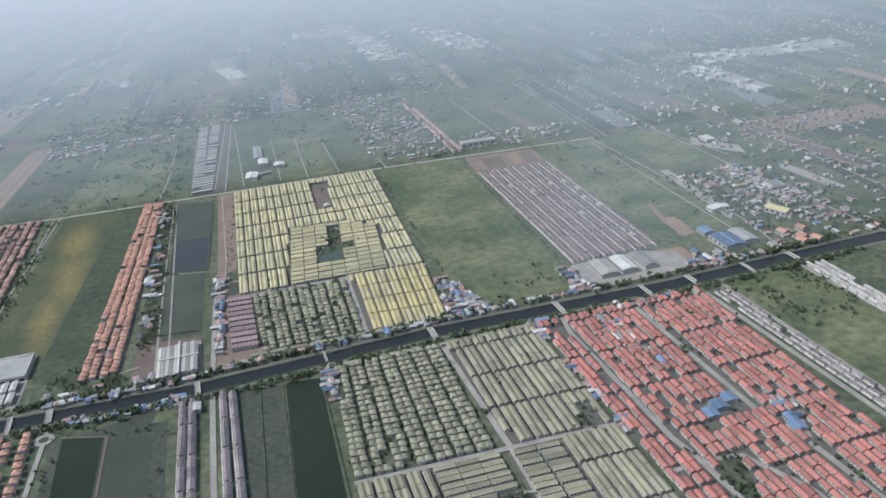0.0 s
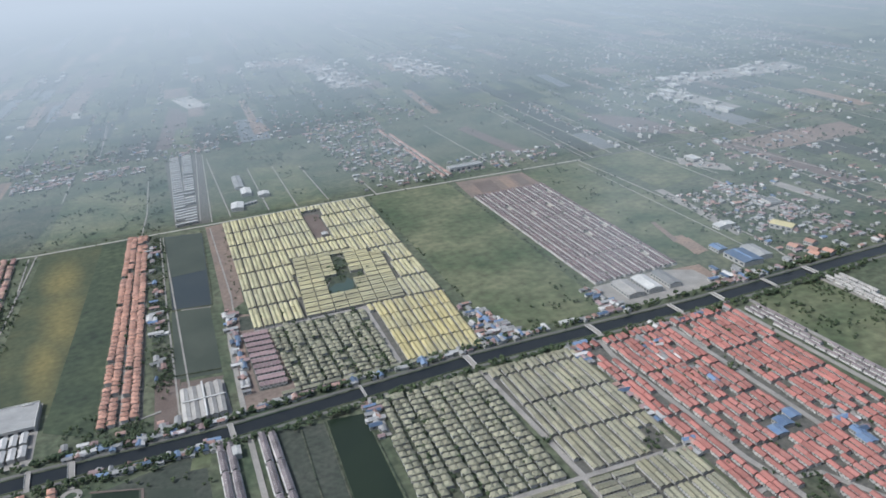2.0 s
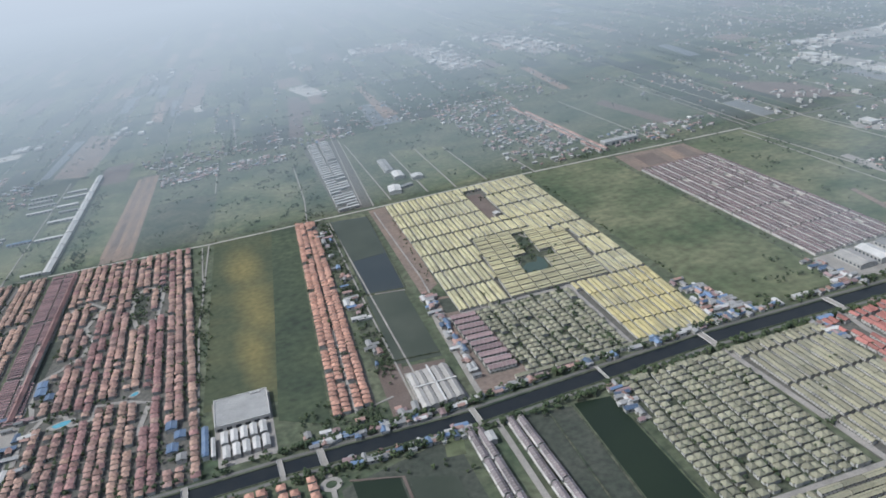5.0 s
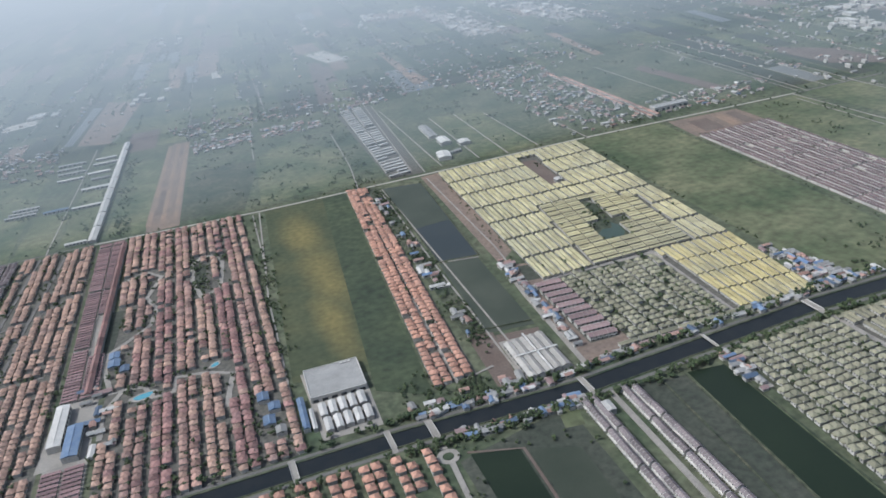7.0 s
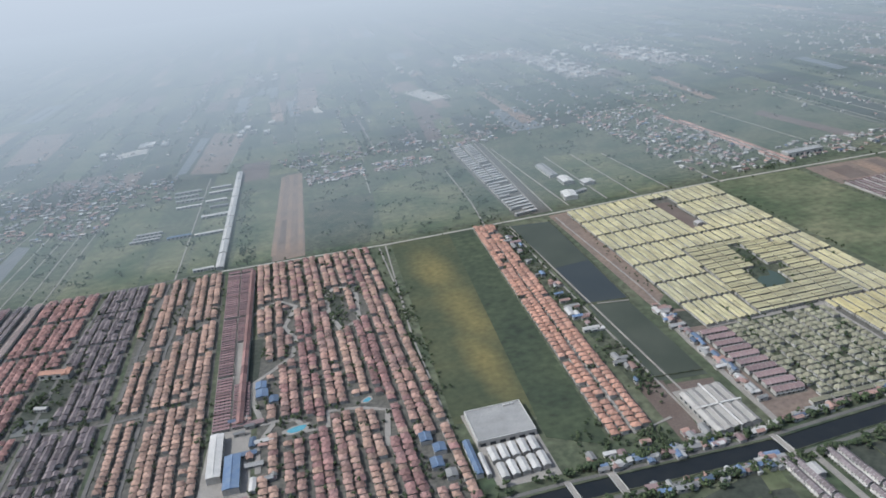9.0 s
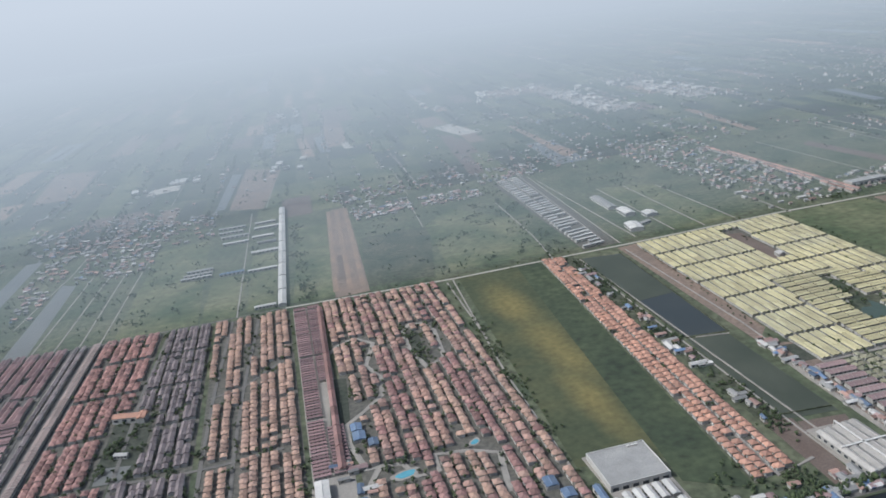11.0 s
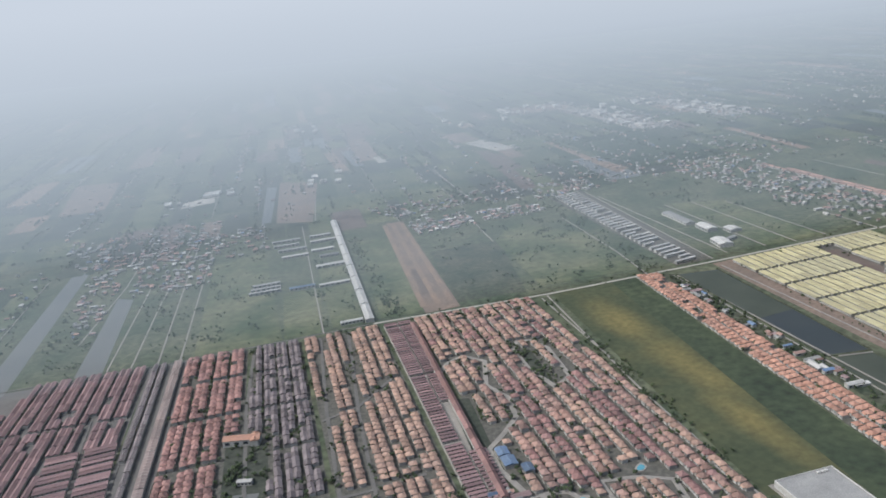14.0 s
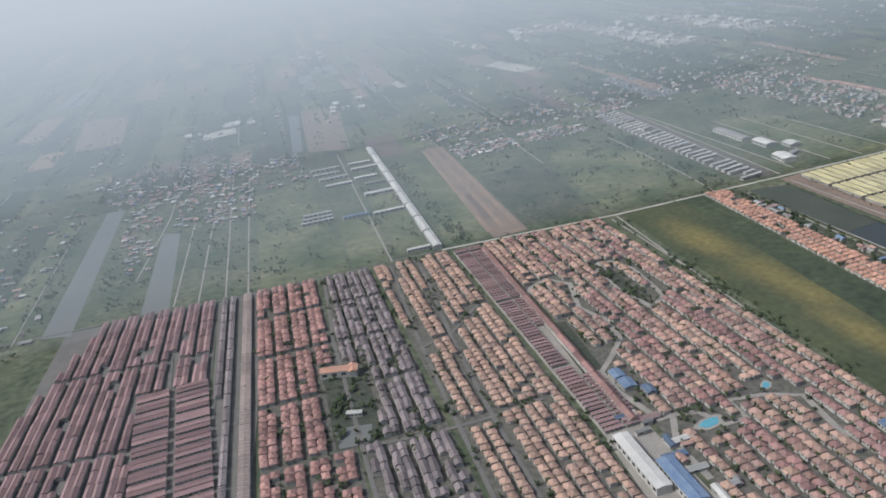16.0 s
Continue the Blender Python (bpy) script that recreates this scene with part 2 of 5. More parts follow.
# ---- mesh helpers ----
def part(name, bm, mats, parent=None, label=""):
    me = bpy.data.meshes.new(name)
    bm.to_mesh(me)
    bm.free()
    for m in (mats if isinstance(mats, (list, tuple)) else (mats,)):
        me.materials.append(m)
    ob = new(name, me)
    if parent:
        ob.parent = parent
    return tagged(ob, label)


def block(bm, x0, x1, y0, y1, z0, z1, slot=0):
    vs = [bm.verts.new(c) for c in ((x0, y0, z0), (x1, y0, z0), (x1, y1, z0), (x0, y1, z0), (x0, y0, z1), (x1, y0, z1), (x1, y1, z1), (x0, y1, z1))]
    for f in ((3, 2, 1, 0), (4, 5, 6, 7), (0, 1, 5, 4), (1, 2, 6, 5), (2, 3, 7, 6), (3, 0, 4, 7)):
        bm.faces.new([vs[i] for i in f]).material_index = slot


def gable(bm, x0, x1, y0, y1, z0, rise, thick=0.12, slot=0, hip=0.0):
    """A pitched roof with its ridge along y and real thickness at the eaves; hip: how far the ridge ends draw in."""
    xm = (x0 + x1) / 2
    low = [bm.verts.new(c) for c in ((x0, y0, z0), (x1, y0, z0), (x1, y1, z0), (x0, y1, z0))]
    eave = [bm.verts.new((v.co.x, v.co.y, z0 + thick)) for v in low]
    r0, r1 = bm.verts.new((xm, y0 + hip, z0 + thick + rise)), bm.verts.new((xm, y1 - hip, z0 + thick + rise))
    faces = [low[::-1]] + [[low[i], low[(i + 1) % 4], eave[(i + 1) % 4], eave[i]] for i in range(4)]
    faces += [[eave[0], eave[1], r0], [eave[1], eave[2], r1, r0], [eave[2], eave[3], r1], [eave[3], eave[0], r0, r1]]
    for f in faces:
        bm.faces.new(f).material_index = slot


LAID = []


def quad_sheet(name, corners, mat, z=0.06, label="", kind="structure", cuts=1):
    """A flat sheet with a thin edge, laid on the ground."""
    LAID.append(name)
    z += 0.0007 * len(LAID)
    bm = bmesh.new()
    top = [bm.verts.new((x, y, z)) for x, y in corners]
    low = [bm.verts.new((x, y, -0.3)) for x, y in corners]
    n = len(corners)
    bm.faces.new(top)
    for i in range(n):
        bm.faces.new((low[i], low[(i + 1) % n], top[(i + 1) % n], top[i]))
    bmesh.ops.recalc_face_normals(bm, faces=bm.faces)
    return tagged(part(name, bm, mat), label, kind=kind)


def strip(name, line, width, mat, z=0.09, label="", kind="structure", base=-0.3):
    """A road, dyke or channel along a line of points."""
    LAID.append(name)
    z += 0.0007 * len(LAID)
    bm = bmesh.new()
    pts = [Vector((x, y)) for x, y in line]
    rows = []
    for i, p in enumerate(pts):
        d = (pts[min(i + 1, len(pts) - 1)] - pts[max(i - 1, 0)]).normalized()
        s = Vector((-d.y, d.x)) * width / 2
        rows.append([bm.verts.new((*(p + s), base)), bm.verts.new((*(p + s), z)), bm.verts.new((*(p - s), z)), bm.verts.new((*(p - s), base))])
    for a, b in zip(rows, rows[1:]):
        for k in range(3):
            bm.faces.new((a[k], a[k + 1], b[k + 1], b[k]))
    bmesh.ops.recalc_face_normals(bm, faces=bm.faces)
    return tagged(part(name, bm, mat), label, kind=kind)


def bilinear(q, a, b):
    bl, br, tr, tl = (Vector(c) for c in q)
    return (bl * (1 - a) + br * a) * (1 - b) + (tl * (1 - a) + tr * a) * b


def inside(p, poly):
    hit, n = False, len(poly)
    for i in range(n):
        (x0, y0), (x1, y1) = poly[i], poly[i - 1]
        if (y0 > p[1]) != (y1 > p[1]) and p[0] < (x1 - x0) * (p[1] - y0) / (y1 - y0) + x0:
            hit = not hit
    return hit


# ---- houses: each kind is built once and repeated ----
def terrace_house(mats, w, l, h, rise, units=4, porch=0.16, finish="wall", walls=""):
    """A terrace: a long body with doors and windows, porch slabs on both sides, a tiled pitched roof with party walls."""
    bm = bmesh.new()
    bw = w / 2 * (1 - porch)
    block(bm, -bw, bw, -l / 2 + 0.15, l / 2 - 0.15, -0.2, h)
    for s in (-1, 1):
        for i in range(units):
            y = -l / 2 + (i + 0.5) * l / units
            u = l / units
            x = s * bw
            block(bm, min(x, x + s * 0.03), max(x, x + s * 0.03), y - u * 0.3, y - u * 0.02, h * 0.58, h * 0.86, 1)
            block(bm, min(x, x + s * 0.03), max(x, x + s * 0.03), y + u * 0.1, y + u * 0.32, 0.05, h * 0.36, 1)
    root = part("terrace_house", bm, (M[finish], M["window"]))
    bm = bmesh.new()
    for s in (-1, 1):
        x = s * bw
        block(bm, min(x, s * w / 2), max(x, s * w / 2), -l / 2 + 0.3, l / 2 - 0.3, h * 0.42, h * 0.47)
        for i in range(units + 1):
            y = -l / 2 + 0.35 + i * (l - 0.7) / units
            block(bm, min(x, s * w / 2), max(x, s * w / 2), y - 0.05, y + 0.05, -0.2, h * 0.42)
    part("porch", bm, M[finish], root)
    bm = bmesh.new()
    gable(bm, -bw - 0.25, bw + 0.25, -l / 2, l / 2, h, rise)
    block(bm, -0.1, 0.1, -l / 2, l / 2, h + rise - 0.05, h + rise + 0.2)
    for i in range(0 if walls else 1, units + 1 if walls else units):
        y = -l / 2 + i * l / units
        for s in (-1, 1):
            e = s * (bw + 0.25)
            vs = [bm.verts.new(c) for c in ((0, y - 0.07, h + rise + 0.22), (0, y + 0.07, h + rise + 0.22), (e, y + 0.07, h + 0.22), (e, y - 0.07, h + 0.22))]
            bm.faces.new(vs if s > 0 else vs[::-1]).material_index = 1 if walls else 0
    part("roof", bm, (mats, M[walls]) if walls else mats, root)
    return root


def detached_house(mats, w, l, h, rise):
    """A house with a main hipped roof and a lower hipped wing towards the street."""
    bm = bmesh.new()
    block(bm, -w * 0.42, w * 0.30, -l * 0.42, l * 0.42, -0.2, h)
    block(bm, w * 0.28, w * 0.46, -l * 0.38, l * 0.12, -0.2, h * 0.7)
    for y in (-0.22, 0.2):
        block(bm, -w * 0.42 - 0.03, -w * 0.42, y * l - 0.35, y * l + 0.35, h * 0.5, h * 0.82, 1)
        block(bm, w * 0.3, w * 0.3 + 0.03, y * l - 0.3, y * l + 0.3, h * 0.72, h * 0.92, 1)
    root = part("detached_house", bm, (M["wall"], M["window"]))
    bm = bmesh.new()
    gable(bm, -w * 0.48, w * 0.36, -l * 0.48, l * 0.48, h, rise, hip=w * 0.34)
    part("roof", bm, mats, root)
    bm = bmesh.new()
    gable(bm, w * 0.2, w * 0.5, -l * 0.44, l * 0.18, h * 0.7, rise * 0.55, hip=w * 0.12)
    part("porch_roof", bm, mats, root)
    return root


def repeat(first, poses, label, category, group, rest, most=66):
    """Copies of a house at the poses: the first ones as things of their own, what lies beyond as one joined mesh."""
    tagged(first, label, category, group)
    first.matrix_basis = poses[0]
    for m in poses[1:most]:
        copy_thing(first, m)
    beyond = poses[most:]
    if not beyond:
        return
    sources = [(o.data, [bpy.data.materials.find(m.name) for m in o.data.materials]) for o in (first, *first.children)]
    mats, verts, faces, slots = [], [], [], []
    for me, _ in sources:
        co = np.array([v.co[:] for v in me.vertices])
        base = len(mats)
        mats += list(me.materials)
        polys = [(tuple(p.vertices), p.material_index) for p in me.polygons]
        for m in beyond:
            a = np.array(m)
            k = len(verts)
            verts.extend((co @ a[:3, :3].T + a[:3, 3]).tolist())
            faces.extend(tuple(k + i for i in f) for f, _ in polys)
            slots.extend(base + s for _, s in polys)
    me = bpy.data.meshes.new(rest)
    me.from_pydata(verts, [], faces)
    for m in mats:
        me.materials.append(m)
    me.polygons.foreach_set("material_index", slots)
    tagged(new(rest, me), label, category, kind="stuff")


def plots(quad, nu, nv, along="v", every_u=0, every_v=0, lane_u=0.0, lane_v=0.0, holes=(), keep=1.0, jitter=0.0, turn=0.0, seed=1):
    """Poses on a net of plots in a four-cornered estate; lanes (parts of a plot wide) after every so many plots."""
    rnd = random.Random(seed)

    def steps(n, every, lane):
        at, out = 0.0, []
        for i in range(n):
            out.append(at + 0.5)
            at += 1 + (lane if every and (i + 1) % every == 0 else 0)
        return [o / at for o in out]
    out = []
    for b in steps(nv, every_v, lane_v):
        for a in steps(nu, every_u, lane_u):
            p = bilinear(quad, a, b)
            if rnd.random() > keep or any(inside(p, h) for h in holes):
                continue
            d = bilinear(quad, a, min(b + 0.02, 1.02)) - bilinear(quad, a, b - 0.02)
            ang = math.atan2(-d.x, d.y)
            if along == "u":
                d = bilinear(quad, a + 0.02, b) - bilinear(quad, a - 0.02, b)
                ang = math.atan2(-d.x, d.y)
            if turn and rnd.random() < 0.5:
                ang += math.pi
            q = p + Vector((rnd.uniform(-1, 1), rnd.uniform(-1, 1))) * jitter
            s = 1 + rnd.uniform(-1, 1) * min(0.08, jitter * 0.2)
            out.append(Matrix.Translation((q.x, q.y, 0.05)) @ Matrix.Rotation(ang, 4, "Z") @ Matrix.Diagonal((s, s, s * rnd.uniform(0.94, 1.06), 1)))
    return out


# ---- ground, water, roads ----
bm = bmesh.new()
bmesh.ops.create_grid(bm, x_segments=8, y_segments=8, size=6000)
tagged(part("ground", bm, M["ground"]), "flat green plain of fields and scrub", kind="structure")


CANAL = [(-1500, 520), (-640, 500), (-155, 489), (-37, 481), (130, 486), (330, 477), (500, 479), (1500, 470)]
strip("canal", CANAL, 12.2, M["canal"], 0.08, "dark still canal water", base=0.0)
for side, name in ((1, "north"), (-1, "south")):
    line = [(x, y + side * 6.5) for x, y in CANAL]
    strip("canal_bank_" + name, line, 0.7, M["scrub"], 0.4, "low weedy canal bank")
    strip("canal_road_" + name, [(x, y + side * 9.6) for x, y in CANAL], 2.6, M["asphalt"], 0.12, "narrow asphalt road along the canal")
UPPER = [(-1500, 990), (-640, 934), (-489, 920), (-326, 915), (-167, 899), (18, 893), (186, 891), (469, 873), (672, 868), (1500, 850)]
strip("road_upper", UPPER[3:8], 3.0, M["pale_road"], 0.3, "pale concrete country road")
strip("road_upper_east", UPPER[7:], 2.4, M["asphalt"], 0.3, "grey asphalt country road")
strip("road_upper_west", UPPER[:4], 1.6, M["asphalt"], 0.3, "narrow dark road behind the estates")

# estates: pavement under the houses
YA = [(2, 612), (161, 604), (182, 886), (18, 886)]
YB = [(84, 507), (149, 499), (161, 602), (90, 608)]
MID = [(11, 510), (84, 507), (90, 608), (12, 611)]
DET = [(43, 348), (126, 343), (131, 466), (53, 468)]
YC = [(130, 343), (199, 338), (203, 464), (134, 466)]
YD = [(36, 200), (120, 200), (125, 338), (43, 343)]
YE = [(124, 200), (196, 200), (199, 334), (129, 338)]
RED = [(198, 180), (326, 180), (340, 462), (205, 464)]
WHT = [(276, 546), (360, 545), (378, 812), (290, 814)]
E1 = [(-316, 500), (-199, 503), (-187, 897), (-293, 903)]
E2 = [(-345, 500), (-320, 500), (-296, 903), (-320, 905)]
E3 = [(-414, 500), (-348, 500), (-323, 906), (-388, 910)]
E4 = [(-470, 500), (-418, 500), (-391, 908), (-431, 913)]
E5 = [(-530, 500), (-474, 500), (-434, 915), (-482, 918)]
E6 = [(-556, 500), (-533, 500), (-485, 918), (-510, 920)]
E7 = [(-680, 560), (-559, 530), (-512, 920), (-626, 930)]
ORG = [(-117, 522), (-88, 526), (-58, 890), (-79, 894)]
PNK = [(-12, 520), (9, 518), (11, 606), (-9, 608)]
for i, q in enumerate((YA, YB, MID, DET, YC, YD, YE, RED, WHT, E1, E2, E3, E4, E5, E6, E7, ORG, PNK)):
    quad_sheet("pavement", q, M["pale_road" if q is WHT else "scrub" if q in (MID, DET) else "concrete" if q is E2 else "asphalt" if q in (E6, E7) else "yard"], 0.05, "concrete lanes and yards between the houses")

# fields and ponds
def field(name, mat, q, label, z=0.05):
    quad_sheet(name, q, M[mat], z, label)

field("field", "crop", [(-194, 575), (-135, 560), (-96, 899), (-163, 900)], "ripening green and yellow rice field")
field("field", "grass", [(-149, 540), (-119, 518), (-80, 899), (-104, 899)], "strip of dark green grass", 0.09)
field("pond", "pond", [(-54, 688), (-22, 682), (-6, 872), (-44, 880)], "dark still fish pond")
field("pond", "weedy", [(-63, 565), (-31, 560), (-24, 677), (-55, 683)], "dark still fish pond")
field("field", "bluff", [(-25, 500), (12, 508), (12, 640), (-14, 655)], "bare dusty ground round the pink terraces", 0.04)
field("field", "dark_field", [(-8, 618), (8, 616), (10, 640), (-5, 644)], "overgrown empty lots", 0.09)
field("field", "bluff", [(-14, 655), (4, 672), (22, 889), (0, 889)], "long strip of bare pinkish earth")
field("field", "brown", [(-83, 497), (-70, 495), (-60, 565), (-77, 571)], "bare red-brown earth")
field("field", "scrub", [(-80, 530), (-65, 565), (-46, 885), (-60, 892)], "scrubby strip with sheds", 0.04)
field("field", "meadow", [(166, 505), (262, 505), (287, 880), (186, 886)], "broad green meadow")
field("field", "meadow", [(364, 180), (450, 180), (447, 462), (364, 464)], "broad green meadow south of the canal")
field("field", "dark_field", [(-22, 300), (6, 290), (18, 462), (-11, 468)], "dark wet field")
field("pond", "green_pond", [(6, 290), (34, 300), (43, 460), (20, 464)], "long dark green pond")
field("field", "dark_field", [(-127, 330), (-60, 330), (-56, 470), (-127, 455)], "dark green field with ponds")


field("field", "bluff", [(-279, 914), (-246, 914), (-214, 1236), (-236, 1236)], "strip of bare red earth cleared for building", 0.07)
for line in ([(-276, 930), (-240, 1230)], [(-262, 930), (-229, 1230)], [(-249, 930), (-218, 1230)]):
    strip("earth_track", line, 5.0, M["earth"], 0.14, "levelled pinkish earth track")
field("field", "yard", [(-30, 902), (8, 902), (38, 1228), (-14, 1222)], "trodden bare ground round the new terraces", 0.06)
field("field", "brown", [(-268, 960), (-256, 962), (-250, 1040), (-258, 1040)], "darker damp earth", 0.11)
field("field", "meadow", [(-317, 924), (-279, 916), (-250, 1172), (-287, 1180)], "smooth green meadow")
field("field", "scrub", [(-248, 925), (-180, 918), (-142, 1082), (-222, 1086)], "dark rough grassland")
field("field", "meadow", [(-163, 922), (-62, 915), (-46, 1044), (-100, 1138), (-146, 1085)], "green grassland with shrubs")
field("field", "meadow", [(-478, 925), (-405, 920), (-392, 1198), (-452, 1188)], "green paddock")
field("field", "meadow", [(-403, 922), (-372, 920), (-352, 1036), (-390, 1040)], "dark green plot")
field("field", "meadow", [(-360, 925), (-335, 922), (-322, 1034), (-352, 1036)], "green plot between sheds", 0.07)
field("field", "meadow", [(-352, 1042), (-322, 1044), (-317, 1096), (-345, 1100)], "green plot between sheds", 0.07)
field("field", "meadow", [(76, 905), (144, 903), (150, 1075), (84, 1100)], "light green paddock")
field("field", "meadow", [(480, 720), (563, 744), (552, 868), (482, 868)], "olive green meadow", 0.07)
field("field", "meadow", [(366, 560), (458, 555), (466, 868), (382, 862)], "green rough meadow with shrubs")
field("field", "dark_field", [(-318, 683), (-305, 683), (-297, 748), (-310, 751)], "dark overgrown empty plot", 0.12)
field("field", "dark_field", [(-468, 683), (-440, 680), (-434, 752), (-460, 760)], "dark school grounds with trees", 0.12)
field("pond", "pale_water", [(-466, 684), (-450, 681), (-444, 698), (-465, 704)], "silted grey-green school pond", 0.16)
field("pond", "pale_water", [(-645, 932), (-623, 923), (-592, 1245), (-609, 1263)], "long silted grey channel")
field("pond", "pale_water", [(-572, 932), (-551, 922), (-536, 1113), (-552, 1125)], "long silted grey pond")
field("field", "brown", [(97, 778), (112, 776), (119, 860), (103, 862)], "brown empty plot among the terraces", 0.1)
field("field", "bluff", [(288, 814), (378, 812), (382, 868), (296, 878)], "bare earth edge of the building site", 0.08)
field("field", "earth", [(340, 502), (372, 500), (376, 536), (345, 540)], "pale bare earth beside the market sheds", 0.08)
field("field", "earth", [(388, 556), (404, 556), (408, 598), (398, 600)], "orange bare earth", 0.08)
field("pond", "green_pond", [(-122, 330), (-101, 330), (-95, 450), (-120, 458)], "long dark green fish pond", 0.09)
field("pond", "weedy", [(-96, 330), (-72, 330), (-66, 436), (-91, 447)], "weedy fish pond", 0.09)
strip("pond_path", [(-98, 330), (-93, 449), (-121, 460)], 1.6, M["brown"], 0.3, "bare earth dyke between the fish ponds")
field("field", "meadow", [(-66, 453), (-55, 451), (-51, 467), (-62, 470)], "light green lawn", 0.09)
field("field", "scrub", [(68, 645), (96, 639), (113, 668), (114, 714), (102, 741), (92, 728), (84, 690)], "wooded park lawn", 0.1)
strip("park_path", [(69, 649), (80, 641), (95, 641), (105, 655), (111, 672), (111, 712), (101, 736), (93, 722), (88, 690), (78, 668), (69, 649)], 1.6, M["concrete"], 0.2, "pale footpath round the park pond")
field("pond", "lake", [(73, 650), (80, 645), (90, 644), (97, 652), (100, 666), (97, 674), (92, 664), (84, 666), (76, 659)], "murky green park pond", 0.24)
field("field", "brown", [(-60, 560), (-31, 555), (-33, 549), (-62, 551)], "bare brown bank behind the factory", 0.1)
field("field", "concrete", [(-189, 508), (-154, 506), (-150, 580), (-188, 582)], "concrete yard round the warehouse", 0.08)
field("field", "concrete", [(-66, 497), (-33, 495), (-32, 549), (-62, 551)], "pale concrete factory yard", 0.08)
field("field", "concrete", [(270, 497), (366, 498), (364, 530), (340, 544), (272, 544)], "pale concrete market yard", 0.08)
field("field", "concrete", [(-346, 560), (-316, 562), (-315, 622), (-338, 624)], "pale yard round the blue-roofed depot", 0.09)
field("pond", "weedy", [(-50, 762), (-16, 764), (-7, 870), (-44, 878)], "weedy shallow end of the fish pond", 0.09)
field("field", "dark_field", [(-246, 742), (-235, 742), (-229, 800), (-239, 803)], "small dark green estate park", 0.12)
# wide far plain: long plots side by side, one sheet for each kind of field
rnd = random.Random(40)
PLAIN = {}
TRACKS = []


def far_plot(kind, quad):
    PLAIN.setdefault(kind, []).append(quad)


def far_sheets():
    tone = dict(meadow="green", ground="rough", dark_field="dark green", earth="bare pinkish", brown="brown", pale_water="flooded pale", scrub="scrubby", grass="lush green", bluff="dusty pink", concrete="pale built-over", pale_road="pale")
    step = 0
    for kind, quads in PLAIN.items():
        bm = bmesh.new()
        for q in quads:
            step += 1
            z = 0.10 + 0.0025 * (step % 30) + (0.09 if q in STANDING else 0)
            top, low = [bm.verts.new((x, y, z)) for x, y in q], [bm.verts.new((x, y, -0.3)) for x, y in q]
            bm.faces.new(top)
            for i in range(len(q)):
                bm.faces.new((low[i], low[(i + 1) % len(q)], top[(i + 1) % len(q)], top[i]))
        bmesh.ops.recalc_face_normals(bm, faces=bm.faces)
        tagged(part("far_fields", bm, M[kind]), "distant " + tone[kind] + " fields on the plain", kind="structure")


KINDS = ("meadow", "scrub", "dark_field", "grass", "meadow", "scrub", "ground", "dark_field", "brown", "meadow", "grass")
for y0, y1, x0, x1 in ((1235, 1430, -1500, 1500), (1430, 1680, -1600, 1800), (1680, 1980, -1800, 2200), (1980, 2380, -2000, 2600), (2380, 2900, -2200, 3000), (2900, 3700, -2400, 3600), (870, 1235, 470, 1500), (490, 850, 570, 1500), (930, 1240, -1500, -660)):
    x = x0 + rnd.uniform(0, 60)
    while x < x1:
        w = rnd.uniform(9, 48)
        y = y0 + rnd.uniform(0, 30)
        while y < y1 - 30:
            k = min(y1 - y, rnd.uniform(70, 330))
            if rnd.random() < 0.84:
                kind = rnd.choice(KINDS)
                if rnd.random() < 0.07:
                    kind = rnd.choice(("earth", "pale_water", "bluff"))
                lean = (y - y0) * 0.1
                far_plot(kind, [(x + lean, y), (x + w + lean, y - 2), (x + w + lean + k * 0.1, y + k - 2), (x + lean + k * 0.1, y + k)])
            y += k + rnd.uniform(1, 5)
        if rnd.random() < 0.3:
            TRACKS.append([(x - 1.5, y0), (x - 1.5 + (y1 - y0) * 0.1, y1)])
        x += w + rnd.uniform(1, 4)
